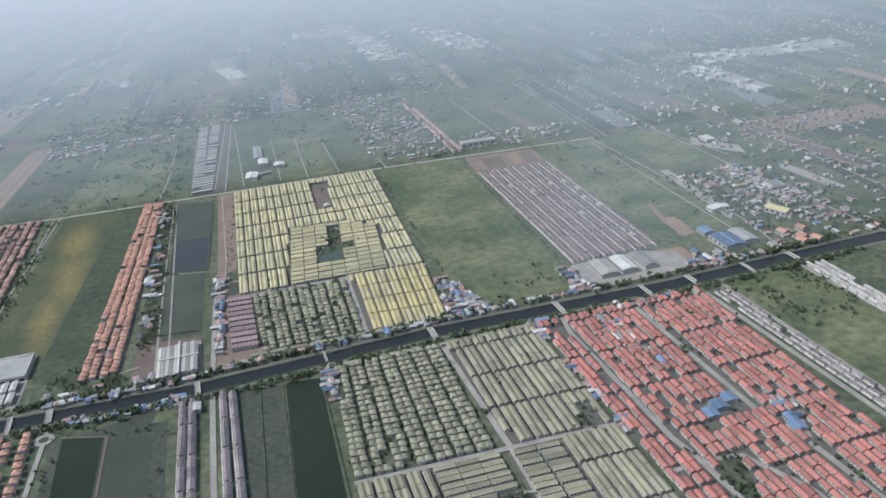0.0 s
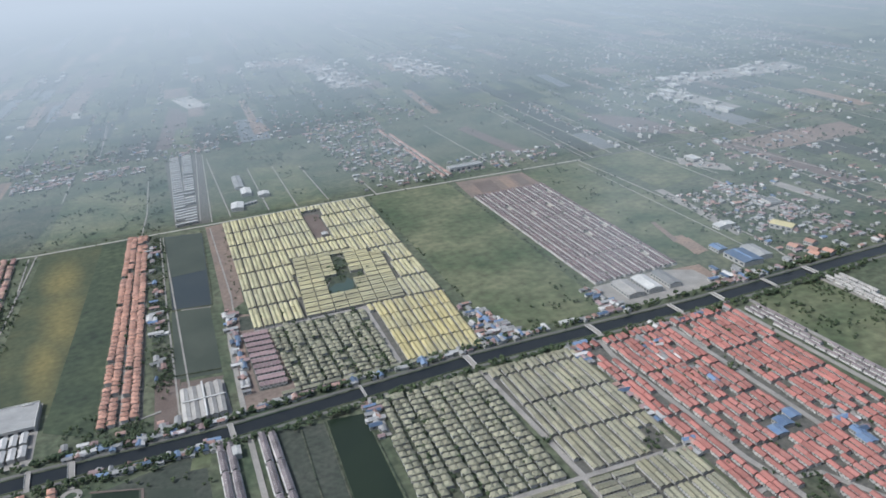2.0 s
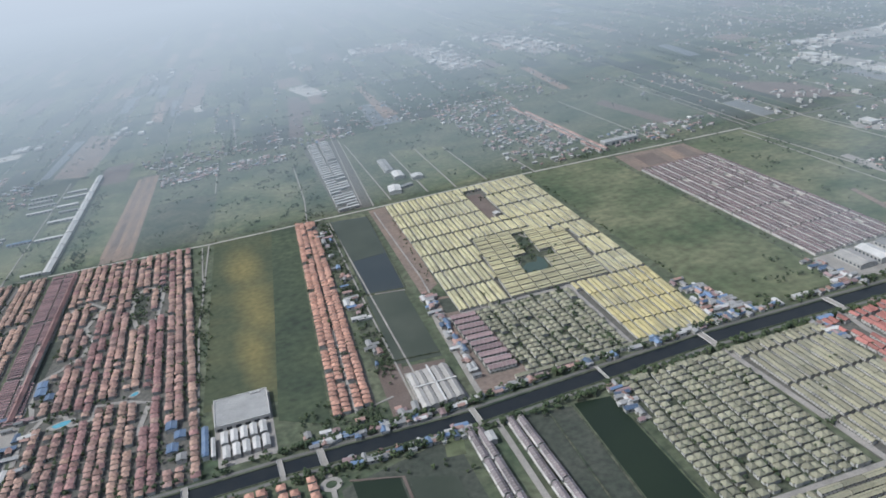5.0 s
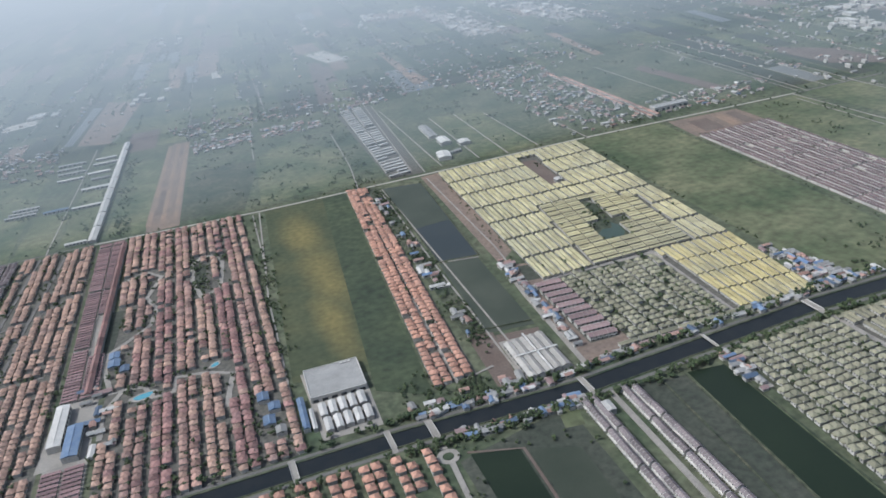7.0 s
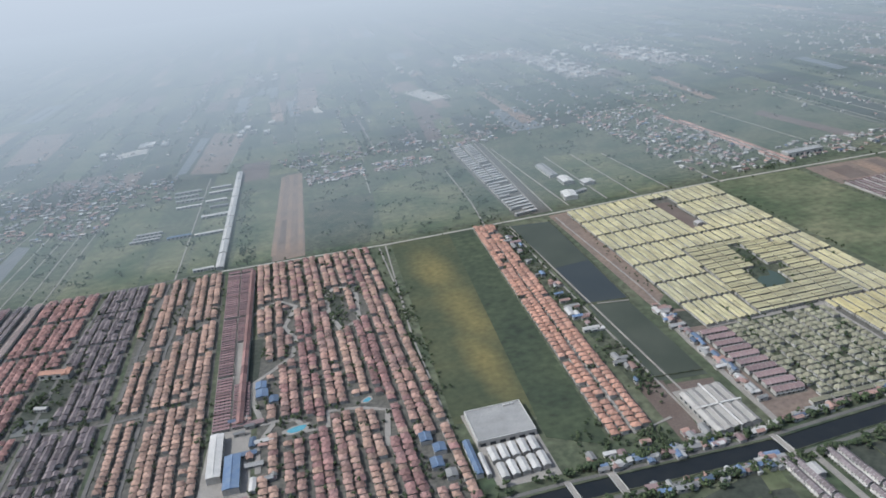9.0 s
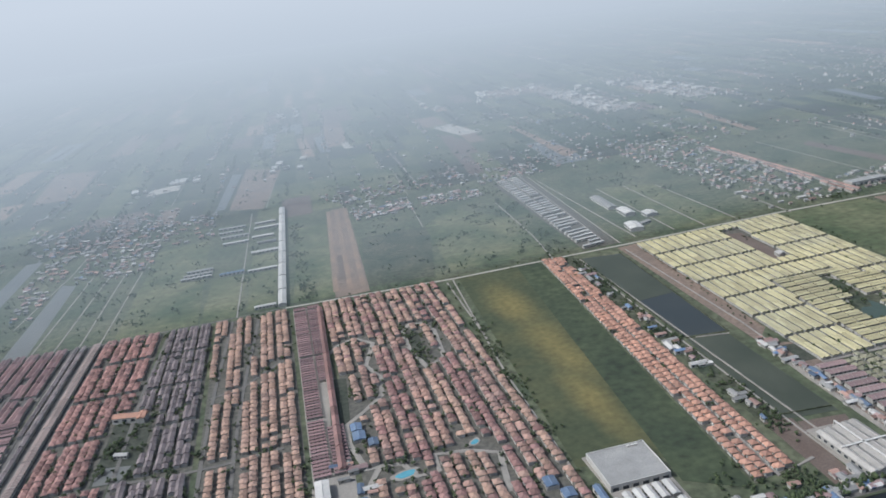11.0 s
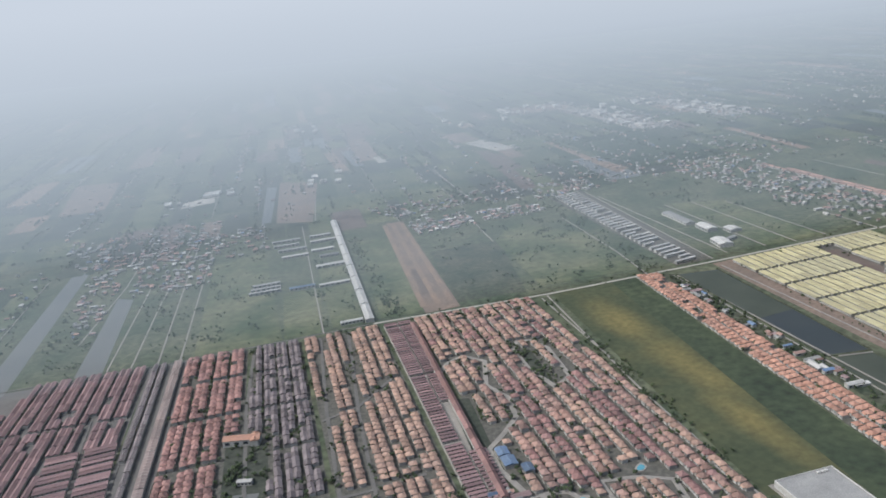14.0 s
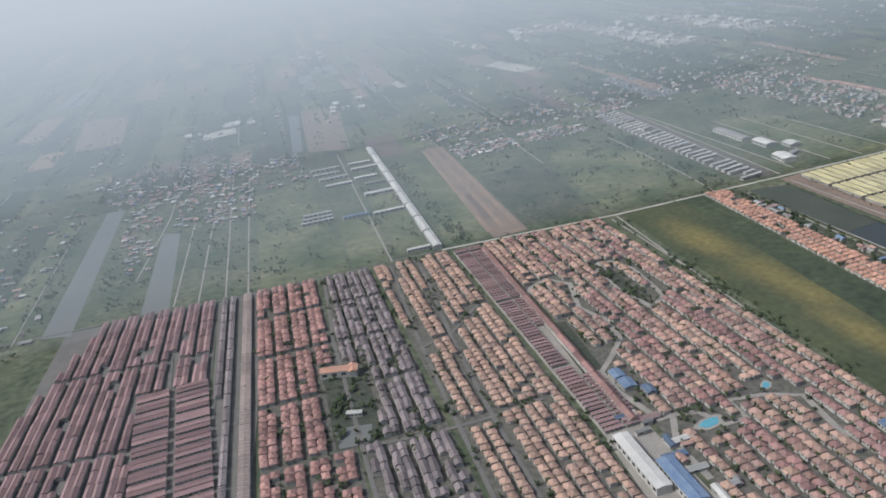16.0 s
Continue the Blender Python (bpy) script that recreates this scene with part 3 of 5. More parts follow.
# plots that stand out on the plain
STANDING = []
for kind, q in (("bluff", [(-365, 1336), (-319, 1311), (-272, 1567), (-328, 1617)]), ("pale_water", [(-384, 1346), (-371, 1345), (-337, 1581), (-352, 1592)]), ("pale_road", [(-490, 1528), (-439, 1538), (-436, 1590), (-486, 1567)]), ("bluff", [(-677, 1612), (-608, 1618), (-601, 1862), (-681, 1887)]),
                ("earth", [(-225, 1640), (-205, 1630), (-195, 1850), (-215, 1860)]), ("pale_water", [(-190, 1660), (-172, 1655), (-165, 1830), (-182, 1840)]), ("pale_road", [(-146, 1660), (-130, 1655), (-128, 1725), (-142, 1730)]), ("pale_road", [(42, 1720), (60, 1600), (98, 1605), (84, 1740)]), ("bluff", [(30, 1740), (80, 1745), (84, 1860), (40, 1860)]),
                ("brown", [(-23, 1286), (1, 1290), (51, 1615), (29, 1628)]), ("earth", [(131, 1297), (149, 1303), (170, 1600), (160, 1617)]), ("grass", [(165, 1300), (330, 1290), (345, 1590), (185, 1610)]), ("earth", [(146, 1308), (161, 1314), (156, 1440), (143, 1440)]),
                ("brown", [(416, 948), (436, 954), (429, 1134), (410, 1123)]), ("brown", [(601, 954), (664, 889), (667, 1012), (606, 1104)]), ("bluff", [(676, 836), (864, 822), (850, 760), (690, 770)]), ("brown", [(655, 616), (680, 616), (676, 835), (651, 835)]),
                ("concrete", [(572, 812), (600, 755), (588, 725), (556, 785)]), ("concrete", [(526, 695), (526, 575), (551, 573), (549, 706)]), ("concrete", [(470, 720), (480, 720), (462, 575), (450, 570)]), ("concrete", [(586, 668), (600, 668), (602, 590), (588, 590)]),
                ("bluff", [(404, 640), (409, 640), (397, 588), (391, 588)]), ("earth", [(390, 553), (404, 558), (409, 590), (393, 590)]), ("brown", [(306, 822), (330, 820), (336, 862), (312, 864)]), ("earth", [(340, 822), (352, 821), (358, 864), (346, 866)]), ("brown", [(356, 820), (370, 820), (374, 862), (362, 863)]),
                ("pale_water", [(700, 1300), (722, 1298), (750, 1440), (730, 1446)]), ("earth", [(420, 1250), (436, 1248), (470, 1480), (455, 1490)]), ("bluff", [(250, 2000), (410, 1980), (420, 2100), (260, 2120)]), ("concrete", [(345, 1600), (410, 1590), (425, 1900), (380, 2000)]), ("concrete", [(540, 1600), (600, 1590), (615, 1900), (560, 1900)]),
                ("concrete", [(860, 1180), (1150, 1150), (1170, 1230), (870, 1260)]), ("concrete", [(790, 980), (830, 975), (838, 1130), (800, 1140)])):
    STANDING.append(q)
    far_plot(kind, q)
far_sheets()

def blob(x, y, rx, ry, turn, n=22):
    """A rounded uneven outline."""
    c, w = math.cos(radians(turn)), math.sin(radians(turn))
    out = []
    for i in range(n):
        a = i * math.tau / n
        k = 1 + 0.13 * math.sin(2 * a + 1) + 0.1 * math.sin(3 * a)
        px, py = rx * k * math.cos(a), ry * k * math.sin(a)
        out.append((x + c * px - w * py, y + w * px + c * py))
    return out


field("field", "scrub", blob(118, 286, 13, 23, -10), "planted green round the estate pond", 0.11)
field("pond", "green_pond", blob(119, 287, 7.5, 17, -10), "dark pond in the estate park", 0.14)
strip("park_path", blob(118, 286, 12.5, 22, -10) + blob(118, 286, 12.5, 22, -10)[:1], 1.7, M["concrete"], 0.2, "pale path round the pond")
field("field", "scrub", [(221, 254), (235, 254), (246, 284), (230, 287)], "weedy green between the terraces", 0.1)

# lanes and tracks
LANES = {
    "farm_track": [[(-528, 927), (-508, 1082), (-473, 1304)], [(-507, 922), (-491, 1069), (-466, 1298)], [(-489, 922), (-470, 1090), (-448, 1283)], [(-547, 931), (-520, 1137)], [(-577, 1006), (-545, 1166), (-519, 1373)], [(-316, 1308), (-271, 1594)], [(-83, 1526), (-102, 1290)], [(457, 857), (436, 514)], [(559, 850), (568, 730)], [(651, 805), (655, 616)], [(778, 1179), (764, 724)], [(368, 900), (378, 1180)], [(480, 880), (510, 1230)], [(520, 876), (548, 1230)], *TRACKS, [(-370, 916), (-336, 1290)], [(-149, 1081), (-134, 1226)],
                   [(-68, 882), (-55, 974), (-43, 1125)], [(9, 900), (39, 1221)], [(-2, 913), (37, 1286)], [(31, 908), (41, 1188)], [(144, 902), (149, 1069)], [(199, 885), (200, 961)],
                   [(74, 905), (84, 1100)], [(106, 900), (116, 1090)], [(446, 490), (461, 560), (466, 873)], [(547, 485), (548, 704), (556, 878)], [(679, 480), (679, 616), (663, 859)], [(-100, 1313), (-85, 1548)],
                   [(-200, 520), (-190, 700), (-169, 896)], [(-176, 892), (-183, 758)], [(-57, 500), (-45, 880)], [(-66, 500), (-58, 690), (-48, 880)], [(-47, 683), (-23, 677)], [(-9, 640), (-4, 690), (4, 880)]],
    "estate_street": [[(-313, 781), (-294, 807), (-279, 814), (-267, 797), (-280, 760), (-273, 737), (-278, 710), (-293, 694), (-308, 681), (-310, 658), (-305, 625), (-297, 626), (-284, 622), (-279, 606), (-266, 606), (-264, 623), (-244, 618), (-228, 608), (-236, 570)],
                      [(-238, 734), (-243, 770), (-240, 806), (-232, 818), (-220, 814), (-216, 795), (-222, 746), (-238, 734)], [(-297, 626), (-310, 603), (-311, 575)], [(-428, 918), (-443, 810), (-456, 661), (-468, 505)], [(-350, 907), (-371, 766), (-381, 676), (-395, 505)],
                      [(-550, 847), (-558, 714), (-566, 560)], [(-452, 679), (-418, 673), (-389, 671), (-350, 673)], [(-338, 803), (-369, 773), (-396, 764)], [(-511, 918), (-526, 777), (-536, 687), (-556, 510)], [(-484, 918), (-501, 763), (-516, 672), (-532, 505)],
                      [(-374, 908), (-391, 778), (-400, 687), (-416, 505)], [(128, 205), (133, 340), (132, 470)], [(42, 346), (200, 337)], [(-76, 528), (-102, 522), (-93, 640)], [(-26, 500), (-19, 600), (-12, 660)], [(86, 502), (92, 606), (98, 636)],
                      [(2, 612), (92, 607), (162, 603)], [(-34, 330), (-31, 400), (-28, 470)], [(50, 429), (52, 476)], [(344, 190), (343, 455)], [(226, 466), (222, 441), (221, 313), (224, 291), (228, 190)], [(206, 288), (224, 290), (247, 285), (262, 250), (268, 190)], [(283, 456), (281, 316), (307, 318), (288, 279), (290, 190)], [(362, 190), (363, 462)], [(436, 300), (439, 470)]],
}
STREETS = LANES["estate_street"]
for name, lines in LANES.items():
    for line in lines:
        strip(name, line, (1.0 if line in TRACKS else 1.35) if name == "farm_track" else 2.2 if line[0] == (-76, 528) else 2.6 if line[0][0] < -335 else 3.6, M["asphalt" if name == "estate_street" and line[0][0] < -335 else "concrete"], 0.13 + 0.03 * rnd.random(), "pale dusty lane between plots" if name == "farm_track" else "pale concrete street through the estate")


for line in ([(-44, 881), (-54, 688)], [(-5, 873), (-21, 682)], [(-54, 685), (-21, 680)], [(-64, 571), (-31, 566)], [(18, 463), (5, 290)], [(3, 465), (-9, 300)], [(44, 462), (36, 300)]):
    strip("dyke", line, 0.9, M["scrub"], 0.35, "low overgrown dyke between plots")


def clear_of_streets(poses, gap):
    """The poses that keep their distance from the estate streets."""
    segs = [(Vector(a), Vector(b)) for line in STREETS for a, b in zip(line, line[1:])]
    out = []
    for m in poses:
        p = Vector(m.translation[:2])
        for a, b in segs:
            d = b - a
            k = max(0, min(1, (p - a).dot(d) / d.length_squared))
            if (p - a - d * k).length < gap:
                break
        else:
            out.append(m)
    return out


# houses
OPEN = ([(-297, 600), (-272, 600), (-272, 623), (-297, 623)], [(-247, 617), (-229, 617), (-229, 633), (-247, 633)], [(-350, 556), (-314, 556), (-313, 626), (-342, 626)], [(-310, 644), (-290, 644), (-290, 680), (-310, 680)],
        [(-320, 682), (-303, 682), (-295, 750), (-311, 752)], [(-246, 742), (-233, 742), (-229, 800), (-240, 804)], [(-218, 522), (-203, 522), (-203, 572), (-220, 572)])
GAP = {'yellow': 2.5, 'across': 2.0, 'gold': 3.4, 'olive': 3.3, 'olive2': 3.3, 'yellow2': 3.4, 'yellow3': 3.0, 'red': 3.6, 'purple': 0.5, 'peach': 4.0, 'maroon': 0.1, 'sand': 3.8, 'slate': 3.4, 'rust': 3.4, 'plum': 3.6, 'coral': 2.2, 'pink': 2.5}
yellow = terrace_house(M["roof_yellow"], 3.6, 11.8, 2.4, 0.75, units=5)
PARK = [(72, 645), (94, 641), (108, 670), (108, 712), (100, 736), (94, 726), (88, 692)]
POCKET = [(94, 774), (113, 774), (123, 866), (101, 868)]
SIDES = [(42, 607), (129, 602), (146, 704), (112, 738), (60, 740)]
P = plots(YA, 38, 21, every_u=2, lane_u=0.4, every_v=3, lane_v=0.3, holes=(PARK, POCKET, SIDES), seed=2)
repeat(yellow, clear_of_streets(P, GAP["yellow"]),  "two-storey terrace with faded yellow tiles", "terrace house", "yellow terraces", "terraces_beyond")
across = terrace_house(M["roof_yellow"], 3.7, 11.2, 2.4, 0.75, units=5)
P = plots([(44, 608), (128, 604), (146, 736), (62, 740)], 7, 28, along="u", every_v=2, lane_v=0.35, holes=(PARK, [(112, 740), (147, 704), (150, 742)]), seed=3)
repeat(across, clear_of_streets(P, GAP["across"]),  "two-storey terrace with faded yellow tiles by the park", "terrace house", "yellow terraces by the park", "terraces_beyond")
gold = terrace_house(M["roof_gold"], 3.7, 12.0, 2.4, 0.75, units=5)
P = plots(YB, 16, 8, every_u=2, lane_u=0.4, every_v=2, lane_v=0.12, seed=4)
repeat(gold, clear_of_streets(P, GAP["gold"]),  "two-storey terrace with ochre yellow tiles", "terrace house", "ochre terraces", "terraces_beyond")
olive = detached_house(M["roof_olive"], 4.9, 4.9, 2.3, 1.0)
P = plots(DET, 14, 20, every_u=2, lane_u=0.5, keep=0.97, jitter=0.35, turn=1, seed=5)
repeat(olive, clear_of_streets(P, GAP["olive"]),  "small detached house with olive grey hipped roof", "house", "olive houses south of the canal", "houses_beyond")
olive2 = detached_house(M["roof_olive"], 5.0, 5.2, 2.3, 1.0)
P = plots(MID, 13, 17, every_u=2, lane_u=0.45, keep=0.97, jitter=0.35, turn=1, seed=6)
repeat(olive2, clear_of_streets(P, GAP["olive2"]),  "small detached house with weathered olive roof", "house", "olive houses north of the canal", "houses_beyond")
yellow2 = terrace_house(M["roof_straw"], 3.8, 11.6, 2.4, 0.75, units=5)
GLADE = [(181, 341), (194, 341), (195, 359), (182, 357)]
LAKE = blob(118, 286, 15, 25, -10)
YEE = [(159, 200), (196, 200), (199, 334), (163, 336)]
YDW = [(36, 200), (80, 200), (83, 340), (43, 343)]
P = plots(YC, 14, 10, every_u=2, lane_u=0.45, every_v=3, lane_v=0.2, holes=(GLADE,), seed=7) + plots(YEE, 8, 11, every_u=2, lane_u=0.45, every_v=3, lane_v=0.2, seed=8) + plots(YDW, 9, 11, every_u=2, lane_u=0.45, every_v=3, lane_v=0.2, seed=8)
repeat(yellow2, clear_of_streets(P, GAP["yellow2"]),  "two-storey terrace with pale yellow tiles near the canal", "terrace house", "pale yellow terraces", "terraces_beyond")
yellow3 = terrace_house(M["roof_straw"], 4.0, 12.6, 2.4, 0.75, units=5)
P = [m for q, n in (([(82, 200), (121, 200), (124, 338), (85, 340)], 3), ([(128, 200), (156, 200), (160, 334), (131, 336)], 2)) for m in plots(q, n, 27, every_v=2, lane_v=0.3, along="u", holes=(LAKE,), seed=9)]
repeat(yellow3, clear_of_streets(P, GAP["yellow3"]),  "two-storey terrace with dull yellow tiles", "terrace house", "dull yellow terraces", "terraces_beyond")
red = terrace_house(M["roof_red"], 4.4, 8.2, 2.5, 0.95, units=3)
P = plots(RED, 25, 31, every_u=2, lane_u=0.35, every_v=5, lane_v=0.3, keep=0.92, jitter=0.45, holes=([(221, 254), (235, 254), (246, 284), (230, 287)], [(248, 316), (282, 322), (282, 336), (250, 336)], [(284, 286), (297, 286), (300, 300), (287, 302)]), seed=10)
repeat(red, clear_of_streets(P, GAP["red"]),  "two-storey terrace with bright coral red tiles", "terrace house", "coral red terraces", "terraces_beyond")
purple = terrace_house(M["roof_mauve"], 4.0, 12.4, 2.4, 0.6, units=5, porch=0.3, finish="roof_white", walls="roof_white")
P = plots(WHT, 17, 20, every_u=2, lane_u=0.35, every_v=4, lane_v=0.12, keep=0.98, seed=11)
repeat(purple, clear_of_streets(P, GAP["purple"]),  "terrace with grey-purple roof and white walls", "terrace house", "grey-purple terraces", "terraces_beyond")
P = clear_of_streets(plots(E1, 15, 70, holes=OPEN, every_u=2, lane_u=0.4, keep=0.94, jitter=0.35, turn=1, seed=12), GAP["peach"])
rows = {"roof_peach": [], "roof_brown": [], "roof_sand": []}
pick = random.Random(121)
for m in P:
    x, y = m.translation[:2]
    street = int((x + 316 - (y - 500) * 0.06) / 15.2)
    usual = ("roof_sand", "roof_peach", "roof_brown", "roof_peach", "roof_sand", "roof_brown", "roof_peach", "roof_sand")[street % 8]
    if y > 770 and pick.random() < 0.6:
        usual = "roof_sand"
    rows[usual if pick.random() < 0.72 else pick.choice(list(rows))].append(m)
for roof, colour in (("roof_peach", "peach"), ("roof_brown", "brick-brown"), ("roof_sand", "pale sandy orange")):
    repeat(detached_house(M[roof], 5.7, 5.5, 2.5, 1.15), rows[roof], "two-storey detached house with %s tiled hipped roof" % colour, "house", "%s estate houses" % colour, "houses_beyond", 50)
maroon = terrace_house(M["roof_maroon"], 2.7, 10.8, 2.0, 0.5, units=4)
P = plots(E2, 2, 98, holes=OPEN, along="u", every_v=24, lane_v=0.8, seed=13)
repeat(maroon, clear_of_streets(P, GAP["maroon"]),  "narrow row of small maroon-roofed units", "terrace house", "narrow maroon rows", "terraces_beyond")
sand = detached_house(M["roof_sand"], 5.2, 5.2, 2.4, 1.0)
P = plots(E3, 10, 72, holes=OPEN, every_u=2, lane_u=0.4, keep=0.95, jitter=0.25, turn=1, seed=14)
repeat(sand, clear_of_streets(P, GAP["sand"]),  "detached house with sandy orange tiled roof", "house", "sandy orange houses", "houses_beyond")
slate = terrace_house(M["roof_purple"], 4.3, 5.7, 2.4, 1.0, units=2, porch=0.1)
SCHOOL = [(-472, 680), (-440, 676), (-430, 768), (-464, 774)]
P = plots(E4, 8, 62, every_u=2, lane_u=0.55, every_v=9, lane_v=0.7, keep=0.93, jitter=0.35, turn=1, holes=(SCHOOL,), seed=15)
repeat(slate, clear_of_streets(P, GAP["slate"]),  "semi-detached pair with grey-purple tiled roof", "house", "grey-purple houses", "houses_beyond")
rust = detached_house(M["roof_brick"], 5.4, 5.9, 2.5, 1.15)
P = plots(E5, 8, 62, every_u=2, lane_u=0.6, every_v=9, lane_v=0.9, keep=0.96, jitter=0.25, turn=1, holes=(SCHOOL,), seed=16)
repeat(rust, clear_of_streets(P, GAP["rust"]),  "semi-detached pair with rusty red tiled roof", "house", "rusty red houses", "houses_beyond")
plum = terrace_house(M["roof_maroon"], 4.6, 11.6, 2.4, 0.95, units=5)
WEST = [(-593, 935), (-760, 500), (-900, 500), (-900, 935)]
TURNED = [(-584, 540), (-536, 540), (-526, 800), (-574, 800)]
P = plots(E7, 20, 31, every_u=2, lane_u=0.6, every_v=8, lane_v=0.3, jitter=0.2, keep=0.97, holes=(WEST, TURNED), seed=18)
repeat(plum, clear_of_streets(P, GAP["plum"]),  "long terrace with dull maroon roof", "terrace house", "dull maroon terraces", "terraces_beyond")
turned = terrace_house(M["roof_maroon"], 4.4, 20.0, 2.4, 0.8, units=8)
P = plots(TURNED, 2, 44, along="u", every_v=2, lane_v=0.5, seed=17)
repeat(turned, clear_of_streets(P, GAP["plum"]),  "long maroon-roofed terrace set across the others", "terrace house", "maroon terraces set across", "terraces_beyond")
shop = terrace_house(M["roof_tan"], 7.0, 14.0, 3.0, 0.5, units=4, walls="roof_white")
P = plots([(-543, 500), (-534, 500), (-485, 916), (-494, 918)], 1, 29, seed=21)
repeat(shop, P,  "wide tan-roofed shophouse row with white party walls", "terrace house", "tan shophouse rows", "terraces_beyond")
lilac = terrace_house(M["roof_purple"], 4.2, 14.0, 2.6, 0.7, units=5, walls="roof_white")
P = plots([(-558, 500), (-546, 500), (-497, 918), (-509, 920)], 2, 28, every_u=1, lane_u=0.3, seed=22)
repeat(lilac, clear_of_streets(P, 2.6),  "grey-mauve terrace with white party walls", "terrace house", "grey-mauve terraces", "terraces_beyond")
coral = detached_house(M["roof_orange"], 5.8, 5.2, 2.5, 1.1)
P = plots(ORG, 4, 64, every_u=2, lane_u=0.3, keep=0.96, jitter=0.2, turn=1, seed=19)
repeat(coral, clear_of_streets(P, GAP["coral"]),  "detached house with orange tiled roof in a narrow estate", "house", "orange strip houses", "houses_beyond")
pink = terrace_house(M["roof_pink"], 6.6, 19.0, 3.0, 1.0, units=6, walls="roof_beige")
P = plots(PNK, 1, 10, along="u", seed=20)
repeat(pink, clear_of_streets(P, GAP["pink"]),  "terrace with weathered pink sheet roof", "terrace house", "pink sheet-roofed terraces", "terraces_beyond")


# ---- further rows of houses ----
def town_rows():
    dark = terrace_house(M["roof_purple"], 5.4, 10.0, 3.0, 1.0, porch=0.35, finish="roof_white", walls="roof_white")
    P = [m for q in ([(-56, 310), (-43, 310), (-38, 468), (-49, 472)], [(-31, 310), (-15, 310), (-12, 466), (-24, 468)]) for m in plots(q, 2, 15, every_v=3, lane_v=0.15, seed=31)]
    repeat(dark, P, "dark-roofed shophouse terrace with pale side walls", "terrace house", "shophouse terraces", "terraces_beyond")
    north = terrace_house(M["roof_white"], 4.6, 13.0, 2.6, 0.8, porch=0.35)
    P = plots([(-28, 902), (-6, 905), (26, 1228), (-10, 1222)], 2, 30, along="u", every_v=6, lane_v=0.4, keep=0.93, seed=32)
    repeat(north, P, "short pale-roofed terrace with bare walls", "terrace house", "new pale terraces", "terraces_beyond")
    white = terrace_house(M["roof_beige"], 5.0, 9.0, 2.8, 0.7, porch=0.4, finish="roof_white")
    P = plots([(424, 200), (442, 200), (458, 458), (440, 462)], 3, 27, keep=0.95, seed=33)
    repeat(white, P, "pale beige terrace with white walls beside a meadow", "terrace house", "white terraces", "terraces_beyond")
    narrow = terrace_house(M["roof_purple"], 3.8, 9.0, 2.4, 0.7, porch=0.45, finish="roof_white")
    P = plots([(346, 190), (361, 190), (362, 450), (347, 452)], 3, 27, keep=0.95, seed=34)
    repeat(narrow, P, "narrow dark-roofed terrace with white walls beside the red estate", "terrace house", "pale edge terraces", "terraces_beyond")
    canal_side = terrace_house(M["roof_olive"], 4.4, 12.5, 2.4, 0.8)
    P = plots([(60, 464), (200, 458), (200, 466), (60, 472)], 10, 1, along="u", keep=0.95, seed=35) + plots([(0, 503), (142, 497), (143, 504), (0, 510)], 10, 1, along="u", seed=36)
    repeat(canal_side, P, "olive-roofed shophouse row facing the canal road", "terrace house", "canal shophouses", "terraces_beyond")
    long_red = terrace_house(M["roof_brown"], 5.0, 12.5, 3.4, 1.4)
    P = plots([(-322, 628), (-316, 628), (-294, 890), (-300, 892)], 1, 21, seed=37)
    repeat(long_red, P, "long brick-red row behind a pale wall", "terrace house", "long brick-red row", "terraces_beyond")
    terra = detached_house(M["roof_orange"], 5.8, 5.6, 3.0, 1.4)
    P = plots([(-230, 380), (-140, 380), (-137, 472), (-230, 478)], 11, 12, every_u=2, lane_u=0.5, keep=0.9, jitter=0.5, turn=1, seed=38)
    repeat(terra, P, "detached house with terracotta hipped roof south of the canal", "house", "terracotta houses", "houses_beyond")
    far_red = terrace_house(M["roof_peach"], 5.0, 12.0, 3.0, 1.2)
    P = plots([(287, 898), (306, 904), (312, 1128), (302, 1216)], 2, 22, keep=0.93, seed=39)
    repeat(far_red, P, "orange-roofed terrace in a new roadside strip", "terrace house", "orange roadside terraces", "terraces_beyond")


town_rows()


# ---- sheds, works and public buildings ----
def shed(name, x, y, w, l, h, rise, mat, turn=0.0, label="", category="shed", group="", bays=4):
    """A gabled shed: walls with doors, ribbed sheet roof, ridge vent."""
    bm = bmesh.new()
    block(bm, -w / 2, w / 2, -l / 2, l / 2, -0.2, h)
    for i in range(bays):
        yy = -l / 2 + (i + 0.5) * l / bays
        for s in (-1, 1):
            block(bm, min(s * w / 2, s * (w / 2 + 0.03)), max(s * w / 2, s * (w / 2 + 0.03)), yy - l / bays * 0.25, yy + l / bays * 0.25, h * 0.35, h * 0.75, 1)
    root = part(name, bm, (M["wall"], M["window"]))
    bm = bmesh.new()
    gable(bm, -w / 2 - 0.2, w / 2 + 0.2, -l / 2 - 0.2, l / 2 + 0.2, h, rise)
    for i in range(bays + 1 if w < 8 else 0):
        yy = -l / 2 + i * l / bays
        for s in (-1, 1):
            vs = [bm.verts.new(c) for c in ((0, yy - 0.08, h + rise + 0.2), (0, yy + 0.08, h + rise + 0.2), (s * (w / 2 + 0.2), yy + 0.08, h + 0.2), (s * (w / 2 + 0.2), yy - 0.08, h + 0.2))]
            bm.faces.new(vs if s > 0 else vs[::-1])
    part("roof", bm, M[mat], root)
    bm = bmesh.new()
    gable(bm, -w * 0.06, w * 0.06, -l * 0.42, l * 0.42, h + rise, w * 0.03)
    part("ridge_vent", bm, M[mat], root)
    root.matrix_basis = pose(x, y, 0.08, 0, 0, turn)
    return tagged(root, label, category, group)


